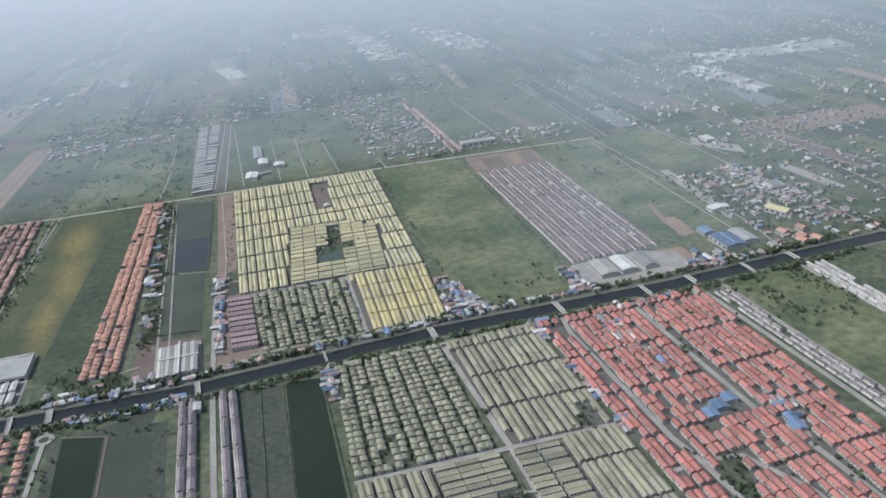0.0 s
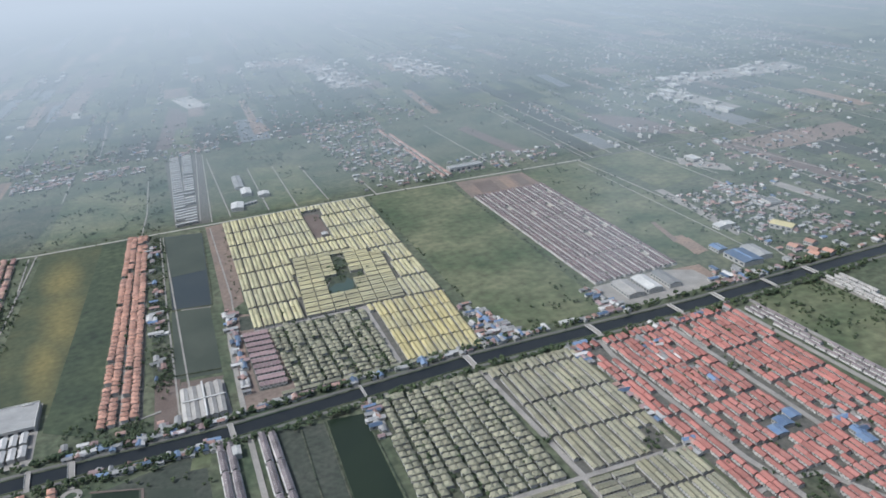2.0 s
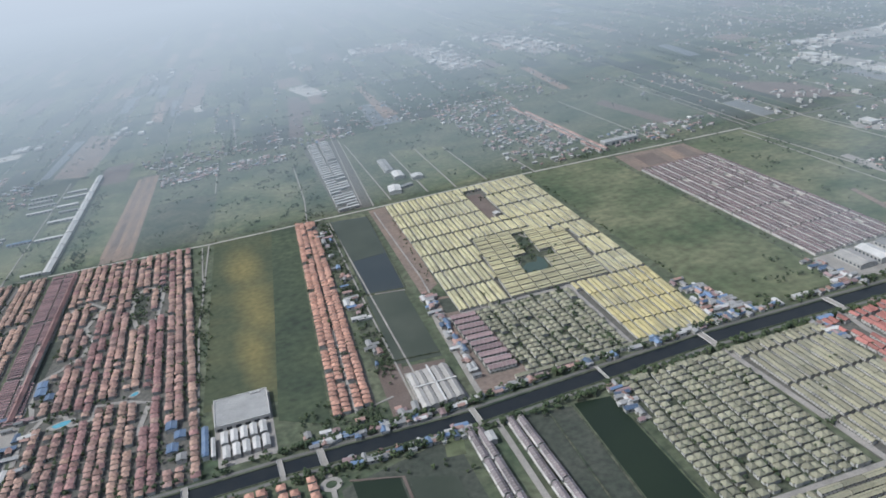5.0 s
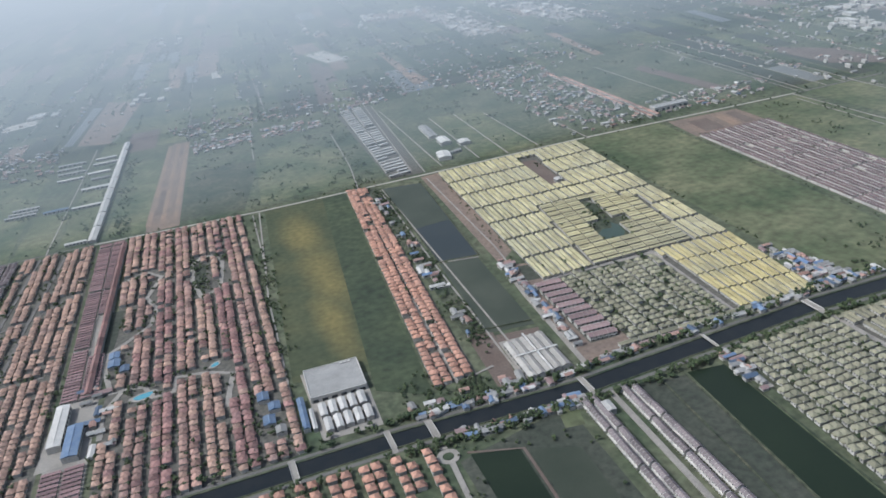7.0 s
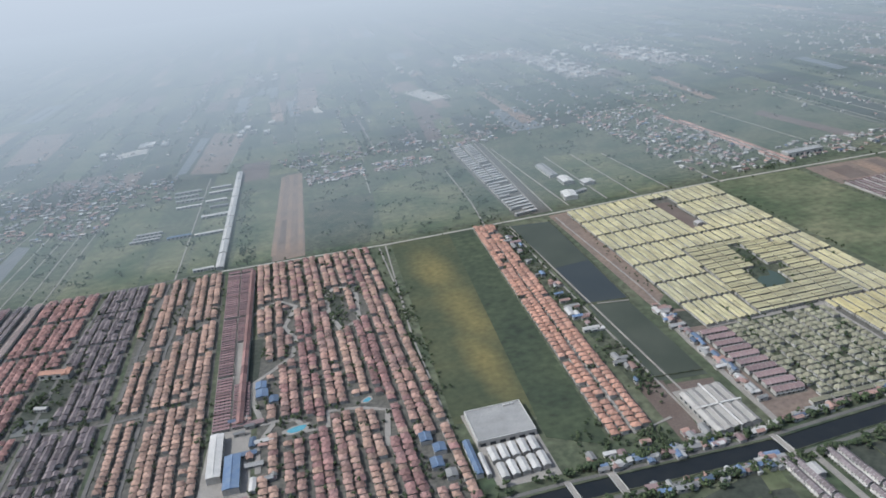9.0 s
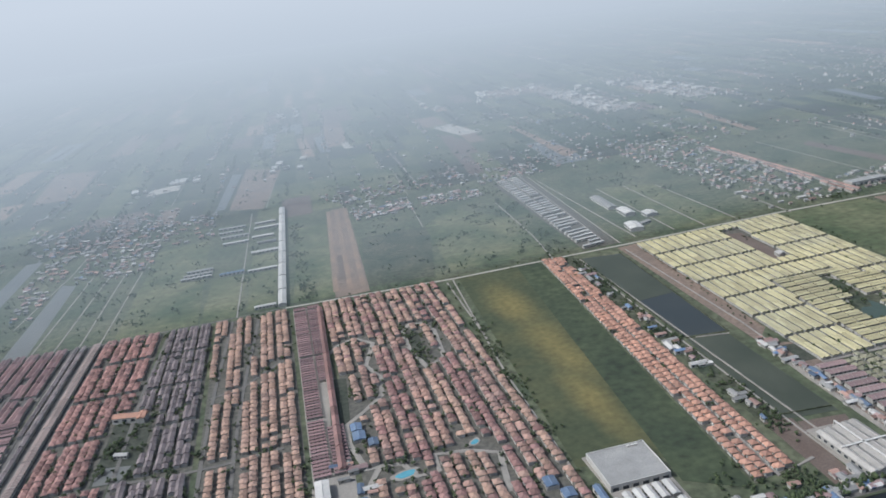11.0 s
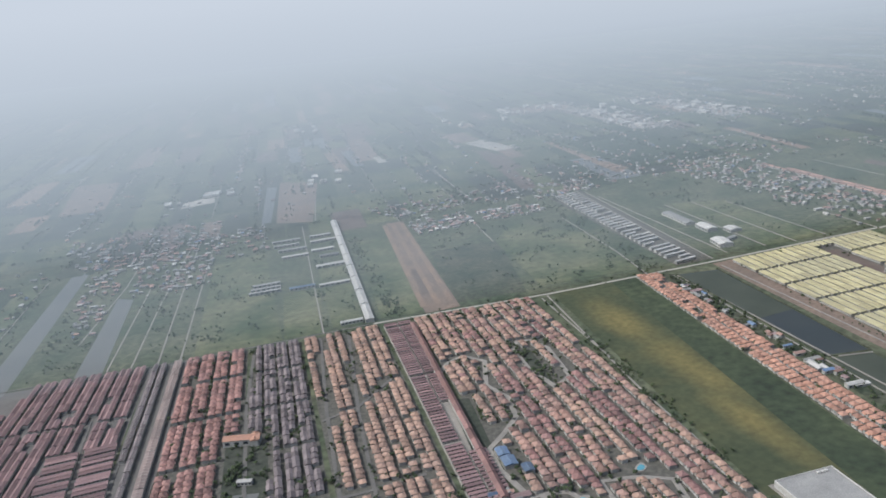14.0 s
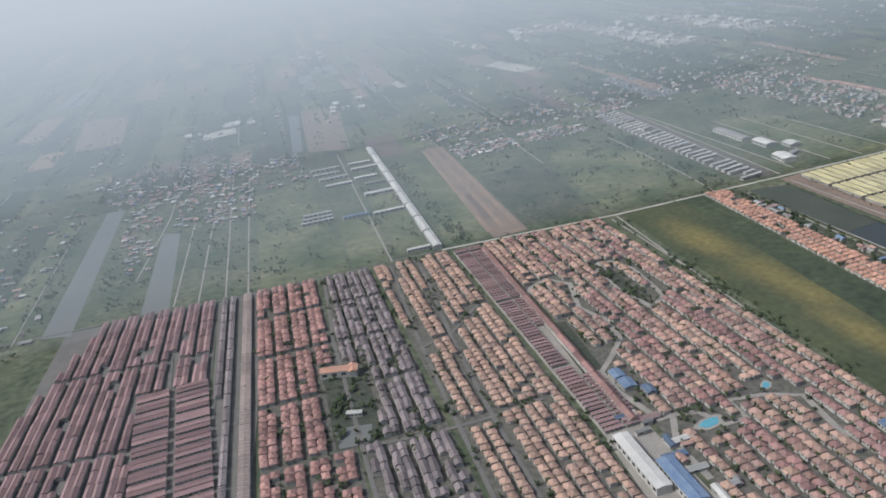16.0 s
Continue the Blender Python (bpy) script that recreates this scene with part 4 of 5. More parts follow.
def flat_hall(name, x, y, w, l, h, mat, turn=0.0, label="", category="hall"):
    """A flat-roofed hall with a raised parapet, roof deck and plant boxes."""
    bm = bmesh.new()
    block(bm, -w / 2, w / 2, -l / 2, l / 2, -0.2, h)
    for i in range(6):
        xx = -w / 2 + (i + 0.5) * w / 6
        block(bm, xx - w * 0.05, xx + w * 0.05, -l / 2 - 0.04, -l / 2, 0.0, h * 0.6, 1)
    root = part(name, bm, (M["wall"], M["window"]))
    bm = bmesh.new()
    block(bm, -w / 2 + 0.4, w / 2 - 0.4, -l / 2 + 0.4, l / 2 - 0.4, h + 0.004, h + 0.1)
    part("roof_deck", bm, M[mat], root)
    bm = bmesh.new()
    for x0, x1, y0, y1 in ((-w / 2, w / 2, -l / 2, -l / 2 + 0.4), (-w / 2, w / 2, l / 2 - 0.4, l / 2), (-w / 2, -w / 2 + 0.4, -l / 2 + 0.4, l / 2 - 0.4), (w / 2 - 0.4, w / 2, -l / 2 + 0.4, l / 2 - 0.4)):
        block(bm, x0, x1, y0, y1, h + 0.004, h + 0.6)
    part("parapet", bm, M["roof_white"], root)
    bm = bmesh.new()
    for k in range(3):
        block(bm, w * (0.32 - 0.07 * k), w * (0.37 - 0.07 * k), l * 0.4, l * 0.45, h + 0.1, h + 1.0)
    part("roof_plant", bm, M["roof_white"], root)
    root.matrix_basis = pose(x, y, 0.08, 0, 0, turn)
    return tagged(root, label, category)


flat_hall("warehouse", -169.5, 562, 35, 33, 3.6, "roof_grey", -3, "large flat-roofed pale grey warehouse with white parapet", "warehouse")
for j in range(2):
    for i in range(5):
        shed("storage_shed", -183 + i * 6.0, 534 - j * 15.5 + i * 0.2, 4.2, 12.5, 2.8, 0.8, "roof_white", -3, "white-roofed storage shed in the warehouse yard", "shed", "warehouse yard sheds")
shed("long_shed", -194.5, 536, 4.0, 32, 3.0, 0.9, "roof_blue", -3, "long blue-roofed shed beside the warehouse", "shed")
shed("long_shed", -190.2, 528, 2.4, 20, 2.6, 0.6, "roof_white", -3, "narrow white-roofed shed by the warehouse", "shed")
for i in range(5):
    shed("factory_hall", -60.5 + i * 5.7, 521.5 + i * 0.3, 4.9, 42, 3.6, 0.9, "roof_beige", -2.5, "long pale beige factory hall with low sheet roof", "factory hall", "canal-side factory", 8)
bm = bmesh.new()
block(bm, -0.6, 0.6, -23, 23, 4.7, 5.1)
block(bm, -14, 14, -0.6, 0.6, 4.7, 5.1)
for x, y in ((0, -23), (0, 23), (-14, 0), (14, 0), (0, 0)):
    block(bm, x - 0.3, x + 0.3, y - 0.3, y + 0.3, -5, 4.7)
walkway = tagged(part("roof_walkway", bm, M["roof_white"]), "white covered walkway crossing over the factory halls", "walkway")
walkway.matrix_basis = pose(-48, 523, 0.08, 0, 0, -2.5)
for i in range(9):
    k = (i + 0.5) / 9
    shed("poultry_shed", -328 + 33 * k, 918 + 370 * k, 7.5, 38.5, 3.2, 1.1, "roof_white", -5.1, "one length of a long white-roofed shed row", "shed", "long white shed row", 8)
for x, y, w, l, mat, lab in ((-364, 1231, 5, 34, "roof_grey", "grey"), (-321, 1206, 5, 33, "roof_white", "white"), (-362, 1189, 5, 33, "roof_grey", "grey"), (-329, 1168, 5, 26, "roof_white", "white"), (-331, 1104, 7, 31, "roof_white", "white"), (-338, 1039, 4, 31, "roof_white", "white"),
                             (-370, 1045, 5, 26, "roof_blue", "blue"), (-407, 1052, 4, 32, "roof_grey", "grey"), (-405, 1062, 4, 30, "roof_grey", "grey"), (-403, 1074, 4, 28, "roof_grey", "grey"), (-343, 927, 4, 20, "roof_white", "white"), (-326, 1140, 4, 22, "roof_grey", "grey"), (-362, 1160, 4, 30, "roof_white", "white"), (-322, 1230, 4, 26, "roof_white", "white"), (-366, 1210, 4, 30, "roof_grey", "grey")):
    shed("farm_shed", x, y, w, l, 2.6, 0.8, mat, 88, "%s-roofed farm shed across the lane" % lab, "shed", "farm sheds", 6)
shed("market_hall", 292, 523, 15, 28, 4.0, 1.2, "roof_beige", -3, "wide beige-roofed market hall", "market hall", "canal market", 7)
shed("market_hall", 310, 522, 13, 27, 4.6, 1.4, "roof_white", -3, "wide white-roofed market hall", "market hall", "canal market", 7)
shed("market_hall", 330, 523, 11, 28, 4.0, 1.0, "roof_grey", -3, "wide grey market hall with dark side", "market hall", "canal market", 7)
shed("barn", 43, 933, 14, 22, 4.0, 1.4, "roof_white", -10, "large bright white-roofed barn by the road", "barn", "roadside barns")
shed("barn", 62, 985, 12, 24, 4.0, 1.4, "roof_white", -4, "large bright white-roofed barn", "barn", "roadside barns")
shed("barn", 80, 965, 13, 14, 3.5, 1.2, "roof_white", -4, "small bright white-roofed barn", "barn", "roadside barns")
shed("barn", 60, 1035, 11, 54, 3.0, 1.0, "roof_grey", -4, "long pale grey barn", "barn", "roadside barns", 8)
shed("barn", 58, 940, 5, 18, 2.6, 0.8, "roof_grey", -70, "small grey lean-to beside the barns", "shed")
flat_hall("roadside_hall", 331, 926, 46, 12, 4.5, "roof_grey", -1, "long grey flat-roofed hall by the country road", "hall")
shed("depot", 414, 524, 20, 28, 4.5, 1.2, "roof_blue", -4, "light blue sheet-roofed depot by the canal", "depot")
shed("depot", 432, 528, 14, 26, 4.0, 1.0, "roof_grey", -4, "grey sheet-roofed depot by the canal", "depot")
shed("depot", 411, 552, 10, 14, 3.5, 1.0, "roof_blue", -4, "small blue sheet-roofed depot", "depot")
flat_hall("factory_block", 580, 790, 12, 20, 4, "roof_white", -4, "white factory block in the fields", "factory")
flat_hall("factory_block", 540, 620, 14, 16, 4, "roof_grey", -8, "grey factory block in the fields", "factory")
shed("white_hall", 455, 594, 20, 10, 3.5, 1.0, "roof_white", 0, "white hall with low roof among trees", "hall")
shed("cream_hall", 498, 562, 12, 22, 4.5, 2.5, "roof_gold", 20, "cream hall with steep roof", "hall")
for x, y in ((468, 520), (476, 505), (484, 496), (470, 498), (488, 520)):
    shed("orange_house", x, y, 8, 9, 3.5, 1.6, "roof_orange", 10, "orange-roofed house near the canal", "house", "orange canal houses")
shed("pond_house", -73, 676, 4.5, 12, 2.6, 0.8, "roof_white", -6, "bright white-roofed shed by the fish ponds", "shed")
shed("pond_house", -70, 645, 4.0, 12, 2.6, 0.8, "roof_white", 85, "white-roofed shed with yard by the ponds", "shed")
shed("white_villa", -38, 455, 5, 9, 3.5, 0.6, "roof_white", -4, "white flat villa behind the canal", "house")
shed("white_villa", 108, 788, 6, 7, 3.0, 0.8, "roof_white", 0, "white house on the brown plot", "house")
shed("school_hall", -449, 760, 7, 24, 4.5, 1.6, "roof_orange", 73, "red-roofed school hall with blue trim", "school")
shed("school_hall", -441, 757, 5, 10, 4.5, 1.2, "roof_orange", -10, "red-roofed school wing beside the hall", "school")
shed("pavilion", -451, 711, 3.4, 9, 2.6, 0.6, "roof_white", 70, "small pale pavilion by the school pond", "pavilion")
shed("depot_hall", -334, 598, 8, 44, 4.5, 0.6, "roof_white", -4, "long white depot hall in a yard", "depot", "blue-roofed depot", 9)
shed("depot_hall", -325, 578, 9, 32, 4.2, 0.8, "roof_blue", -4, "blue-roofed depot hall in a yard", "depot", "blue-roofed depot", 9)
for x, y, w, l, mat in ((253, 322, 8, 9, "roof_blue"), (262, 327, 9, 9, "roof_blue"), (272, 331, 8, 9, "roof_blue"), (290, 293, 8, 9, "roof_blue"), (292, 301, 6, 7, "roof_blue"), (-303, 672, 7, 9, "roof_blue"), (-303, 661, 8, 10, "roof_blue"), (-296, 650, 6, 8, "roof_blue"), (-214, 566, 7, 9, "roof_blue"), (-209, 553, 7, 8, "roof_blue"), (-214, 540, 7, 9, "roof_blue"), (-209, 528, 6, 7, "roof_grey")):
    shed("blue_shed", x, y, w, l, 2.8, 0.8, mat, -4, "blue sheet-roofed shed among the houses", "shed", "blue sheds")


def swimming_pool(x, y, w, l, turn, label):
    root = new("swimming_pool")
    for name, mat, k, z in (("deck", "concrete", 1.5, 0.32), ("water", "pool", 1.0, 0.37)):
        bm = bmesh.new()
        ring = [(math.cos(a) * w * k * (1 + 0.14 * math.sin(3 * a)), math.sin(a) * l * k * (1 + 0.12 * math.cos(2 * a))) for a in (i * math.tau / 28 for i in range(28))]
        top = [bm.verts.new((px, py, z)) for px, py in ring]
        low = [bm.verts.new((px, py, 0)) for px, py in ring]
        bm.faces.new(top)
        for i in range(28):
            bm.faces.new((low[i], low[(i + 1) % 28], top[(i + 1) % 28], top[i]))
        part(name, bm, M[mat], root)
    root.matrix_basis = pose(x, y, 0.1, 0, 0, turn)
    return tagged(root, label, "swimming pool")


swimming_pool(-285, 611, 6.0, 3.4, 10, "turquoise free-form pool with pale deck")
swimming_pool(-238, 625, 3.0, 2.2, 40, "small turquoise pool in the estate garden")


def bridge(x, y, width, length, turn=0.0):
    bm = bmesh.new()
    block(bm, -width / 2, width / 2, -length / 2, length / 2, 0.5, 0.85)
    for s in (-1, 1):
        vs = [bm.verts.new(c) for c in ((-width / 2, s * length / 2, 0.85), (width / 2, s * length / 2, 0.85), (width / 2, s * (length / 2 + 3), 0.1), (-width / 2, s * (length / 2 + 3), 0.1))]
        bm.faces.new(vs)
    root = part("bridge", bm, M["concrete"])
    for s in (-1, 1):
        bm = bmesh.new()
        block(bm, s * width / 2 - 0.1, s * width / 2 + 0.1, -length / 2, length / 2, 0.85, 1.35)
        part("parapet", bm, M["roof_white"], root)
        bm = bmesh.new()
        block(bm, -width / 2 + 0.2, width / 2 - 0.2, s * length / 4 - 0.3, s * length / 4 + 0.3, -0.1, 0.5)
        part("pier", bm, M["concrete"], root)
    root.matrix_basis = pose(x, y, 0, 0, 0, turn)
    tagged(root, "pale concrete road bridge over the canal", "bridge", "canal bridges")


for x, y, w in ((-37, 481, 3.4), (131, 485.5, 4.2), (-155, 489, 3.0), (-131, 487, 4.0), (231, 481, 4.0), (304, 478, 3.0), (346, 477, 4.0), (398, 477.5, 2.4), (444, 478, 4.0), (51, 484, 1.4), (-209, 490, 3.6)):
    bridge(x, y, w, 15.5)

bm = bmesh.new()
for r0, r1, z in ((3.2, 6.2, 0.22),):
    ring = [[bm.verts.new((math.cos(a) * r, math.sin(a) * r, z)) for r in (r0, r1)] for a in (i * math.tau / 24 for i in range(24))]
    for i in range(24):
        bm.faces.new((ring[i][0], ring[i][1], ring[(i + 1) % 24][1], ring[(i + 1) % 24][0]))
rb = tagged(part("road_roundabout", bm, M["concrete"]), "pale concrete roundabout", kind="structure")
rb.location = (-131, 462, 0)
strip("road_link", [(-131, 480), (-131, 468)], 4.0, M["concrete"], 0.2, "short pale road to the roundabout")
strip("road_link", [(-131, 456), (-136, 380)], 3.0, M["concrete"], 0.2, "pale road south of the roundabout")


def far_works():
    """Pale works and halls far out on the plain."""
    rnd = random.Random(55)
    first = flat_hall("far_hall", 0, 0, 22, 34, 4.5, "roof_white", 0, "pale flat-roofed hall far out on the plain", "hall")
    P = []
    for x, y, n, sx, sy in ((620, 930, 5, 60, 40), (760, 1150, 7, 90, 60), (1000, 900, 8, 120, 60), (900, 1500, 9, 120, 80), (1350, 1300, 8, 150, 80), (520, 1900, 6, 120, 60), (-240, 1600, 4, 60, 60), (-460, 1580, 4, 50, 30), (180, 2000, 5, 100, 60),  (390, 1750, 14, 40, 150), (575, 1740, 12, 40, 130), (340, 2050, 10, 80, 50), (-198, 2260, 8, 30, 90), (800, 1060, 10, 30, 90), (980, 1200, 14, 140, 45)):
        for _ in range(round(n * 1.7)):
            s = rnd.uniform(0.2, 0.62)
            P.append(pose(x + rnd.uniform(-sx, sx), y + rnd.uniform(-sy, sy), 0.05, 0, 0, rnd.uniform(-12, 2)) @ Matrix.Diagonal((s, s * rnd.uniform(0.6, 1.6), 1, 1)))
    repeat(first, P, "pale flat-roofed hall far out on the plain", "hall", "far pale halls", "halls_beyond")


far_works()


# ---- mixed small houses and huts ----
def hut(mat, w, l, h, rise):
    bm = bmesh.new()
    block(bm, -w / 2, w / 2, -l / 2, l / 2, -0.2, h)
    block(bm, w / 2, w / 2 + 0.03, -l * 0.2, l * 0.05, 0, h * 0.7, 1)
    block(bm, -w / 2 - 0.03, -w / 2, l * 0.05, l * 0.3, h * 0.4, h * 0.75, 1)
    root = part("hut", bm, (M["wall"], M["window"]))
    bm = bmesh.new()
    gable(bm, -w / 2 - 0.25, w / 2 + 0.25, -l / 2 - 0.2, l / 2 + 0.2, h, rise)
    part("roof", bm, M[mat], root)
    return root


def scatter(quad, n, rnd, size=(0.8, 1.5)):
    out = []
    for _ in range(n):
        p = bilinear(quad, rnd.random(), rnd.random())
        s = rnd.uniform(*size)
        out.append(Matrix.Translation((p.x, p.y, 0.05)) @ Matrix.Rotation(rnd.choice((0, 1.57)) + rnd.uniform(-0.15, 0.02), 4, "Z") @ Matrix.Diagonal((s, s * rnd.uniform(0.8, 1.5), rnd.uniform(0.8, 1.2), 1)))
    return out


rnd = random.Random(77)
NEAR = [([(-24, 520), (-18, 520), (-8, 655), (-15, 660)], 46), ([(-30, 496), (140, 498), (140, 502), (-30, 500)], 40), ([(-140, 500), (-40, 493), (-40, 497), (-140, 504)], 16), ([(150, 499), (272, 494), (272, 498), (150, 503)], 26), ([(345, 492), (440, 493), (440, 497), (345, 496)], 16), ([(205, 463), (340, 456), (340, 461), (205, 468)], 18), ([(-130, 470), (-50, 466), (-50, 470), (-130, 474)], 10), ([(44, 429), (49, 430), (53, 472), (46, 474)], 16), ([(150, 500), (182, 497), (176, 540), (162, 590)], 60), ([(-80, 494), (-66, 494), (-66, 512), (-80, 514)], 10), ([(-140, 497), (-95, 495), (-95, 512), (-140, 512)], 14), ([(-78, 560), (-66, 560), (-52, 880), (-60, 880)], 30),
        ([(255, 498), (272, 498), (270, 530), (262, 545)], 22), ([(196, 440), (206, 440), (206, 468), (196, 468)], 14), ([(196, 330), (204, 330), (205, 420), (198, 420)], 16), ([(236, 380), (262, 380), (262, 455), (240, 455)], 26), ([(360, 492), (400, 492), (400, 520), (366, 520)], 16), ([(-118, 470), (-62, 468), (-62, 474), (-118, 476)], 14),
        ([(290, 300), (300, 300), (302, 330), (292, 330)], 9), ([(-325, 640), (-316, 560), (-300, 560), (-300, 640)], 18), ([(-60, 470), (-46, 470), (-46, 476), (-60, 476)], 5)]
SPREAD = [([(440, 492), (560, 492), (560, 690), (468, 690)], 110), ([(560, 490), (800, 490), (800, 850), (560, 850)], 130), ([(190, 905), (290, 900), (300, 1200), (205, 1200)], 150), ([(-213, 1160), (-140, 1160), (-134, 1226), (-213, 1222)], 60), ([(-127, 1165), (-45, 1165), (-43, 1210), (-120, 1216)], 50), ([(-30, 1215), (60, 1230), (80, 1300), (-60, 1300)], 40),
          ([(-600, 1240), (-440, 1240), (-430, 1400), (-640, 1400)], 150), ([(-590, 1020), (-560, 1020), (-552, 1240), (-590, 1240)], 50), ([(-540, 1110), (-460, 1110), (-450, 1240), (-540, 1240)], 70), ([(-455, 1200), (-385, 1205), (-380, 1330), (-450, 1330)], 40), ([(310, 905), (450, 890), (470, 960), (320, 970)], 50), ([(470, 880), (900, 870), (900, 1300), (490, 1300)], 90), ([(-900, 900), (-650, 930), (-640, 1300), (-950, 1300)], 110), ([(800, 500), (1500, 480), (1500, 1200), (850, 1200)], 130),
          ([(-1000, 1400), (1500, 1400), (1800, 2100), (-1200, 2100)], 420), ([(0, 1230), (400, 1230), (420, 1420), (0, 1420)], 120), ([(780, 1180), (1300, 1100), (1500, 1700), (850, 1700)], 220), ([(190, 1180), (310, 1180), (330, 1290), (200, 1300)], 60), ([(520, 575), (555, 573), (552, 706), (524, 700)], 50), ([(-240, 1260), (-40, 1240), (-30, 1330), (-240, 1330)], 70), ([(350, 1560), (430, 1550), (440, 2100), (380, 2100)], 110), ([(520, 1560), (640, 1550), (650, 2000), (530, 2000)], 110)]
SPREAD += [([(a[0] - 5, a[1]), (a[0] + 5, a[1]), (b[0] + 5, b[1]), (b[0] - 5, b[1])], int((b[1] - a[1]) / 26)) for k, (a, b) in enumerate(TRACKS) if k % 2]
for k, (mat, lab) in enumerate((("roof_blue", "blue"), ("roof_grey", "grey"), ("roof_white", "white"), ("roof_peach", "orange-brown"), ("roof_pink", "faded pink"))):
    first = hut(mat, 2.7, 3.9, 1.9, 0.7)
    share = (0.16, 0.36, 0.12, 0.2, 0.16)[k]
    far_share = (0.04, 0.46, 0.11, 0.24, 0.15)[k]
    P = [m for q, n in NEAR for m in scatter(q, max(1, round(n * share * 1.15)), rnd)]
    near = len(P)
    P += [m for q, n in SPREAD for m in scatter(q, round(n * far_share * 1.7), rnd, (0.7, 1.6))]
    wet = ([(-575, 930), (-547, 918), (-532, 1116), (-556, 1130)], [(-650, 930), (-618, 918), (-587, 1250), (-613, 1268)])
    P = [m for m in P if not any(inside(m.translation, w) for w in wet)]
    repeat(first, P, "small house with %s sheet roof among trees" % lab, "house", "small %s-roofed houses" % lab, "houses_beyond", near)


# ---- trees ----
def tree_mesh(rnd, clumps=8):
    """A tapered trunk with limbs, and a crown of uneven clumps with gaps between them."""
    trunk = bmesh.new()
    for (x0, y0, z0, r0), (x1, y1, z1, r1) in (((0, 0, -0.2, 0.16), (0.1, 0, 1.5, 0.1)), ((0.1, 0, 1.3, 0.08), (0.7, 0.3, 2.3, 0.03)), ((0.1, 0, 1.2, 0.08), (-0.6, 0.4, 2.2, 0.03)), ((0.1, 0, 1.4, 0.08), (0.0, -0.7, 2.4, 0.03))):
        a = [trunk.verts.new((x0 + r0 * math.cos(t), y0 + r0 * math.sin(t), z0)) for t in (0, 1.57, 3.14, 4.71)]
        b = [trunk.verts.new((x1 + r1 * math.cos(t), y1 + r1 * math.sin(t), z1)) for t in (0, 1.57, 3.14, 4.71)]
        for i in range(4):
            trunk.faces.new((a[i], a[(i + 1) % 4], b[(i + 1) % 4], b[i]))
    crown = bmesh.new()
    for _ in range(clumps):
        t, r = rnd.uniform(0, math.tau), rnd.uniform(0.2, 1.2)
        c, s = Vector((r * math.cos(t), r * math.sin(t), rnd.uniform(1.5, 3.2))), rnd.uniform(0.45, 0.85)
        got = bmesh.ops.create_icosphere(crown, subdivisions=1, radius=s)["verts"]
        for v in got:
            v.co = Vector((v.co.x * rnd.uniform(0.75, 1.3), v.co.y * rnd.uniform(0.75, 1.3), v.co.z * rnd.uniform(0.55, 0.95))) + c
    return trunk, crown


def broad_tree(seed):
    trunk, crown = tree_mesh(random.Random(seed))
    root = part("tree", trunk, M["bark"])
    part("crown", crown, M["leaves"], root)
    return root


def along(line, n, rnd, spread, size=(0.8, 1.5)):
    out = []
    for _ in range(n):
        i = rnd.randrange(len(line) - 1)
        p = Vector(line[i]).lerp(Vector(line[i + 1]), rnd.random()) + Vector((rnd.gauss(0, spread), rnd.gauss(0, spread)))
        s = rnd.uniform(*size)
        out.append(Matrix.Translation((p.x, p.y, 0.02)) @ Matrix.Rotation(rnd.uniform(0, 6.3), 4, "Z") @ Matrix.Diagonal((s, s, s * rnd.uniform(0.8, 1.1), 1)))
    return out


def wooded(quad, n, rnd, size=(0.7, 1.45)):
    out, hearts = [], [(rnd.random(), rnd.random()) for _ in range(max(2, n // 7))]
    for _ in range(n):
        a, b = rnd.choice(hearts) if rnd.random() < 0.75 else (rnd.random(), rnd.random())
        p = bilinear(quad, a, b) + Vector((rnd.gauss(0, 3.2), rnd.gauss(0, 4.5)))
        s = rnd.uniform(*size)
        out.append(Matrix.Translation((p.x, p.y, 0.02)) @ Matrix.Rotation(rnd.uniform(0, 6.3), 4, "Z") @ Matrix.Diagonal((s, s, s * rnd.uniform(0.75, 1.1), 1)))
    return out


def off_canal(poses):
    out = []
    for m in poses:
        x, y = m.translation[:2]
        for (xa, ya), (xb, yb), gap in [(a, b, 8.6) for a, b in zip(CANAL, CANAL[1:])] + [(a, b, 3.4) for a, b in zip(UPPER, UPPER[1:])]:
            if xa <= x < xb and abs(y - ya - (yb - ya) * (x - xa) / (xb - xa)) < gap:
                break
        else:
            out.append(m)
    return out


rnd = random.Random(99)
CORE = [(x, y) for x, y in CANAL if -700 < x < 600]
north_bank, south_bank = [(x, y + 15) for x, y in CORE], [(x, y - 15) for x, y in CORE]
P = along([(69, 648), (82, 642), (96, 641), (107, 658), (112, 690), (108, 725), (101, 738), (92, 720), (86, 690), (76, 666), (69, 648)], 55, rnd, 1.0, (0.7, 1.2)) + wooded([(86, 672), (104, 668), (109, 730), (98, 735)], 30, rnd, (0.7, 1.3)) + wooded([(-246, 744), (-235, 744), (-230, 798), (-238, 800)], 24, rnd, (0.6, 1.1)) + wooded([(58, 518), (80, 517), (80, 536), (60, 538)], 26, rnd, (0.7, 1.2)) + wooded([(-468, 690), (-440, 685), (-434, 750), (-460, 756)], 60, rnd, (0.7, 1.2))
P += along(north_bank, 70, rnd, 1.5) + along(south_bank, 70, rnd, 1.5)
NEAR_TREES = len(P)
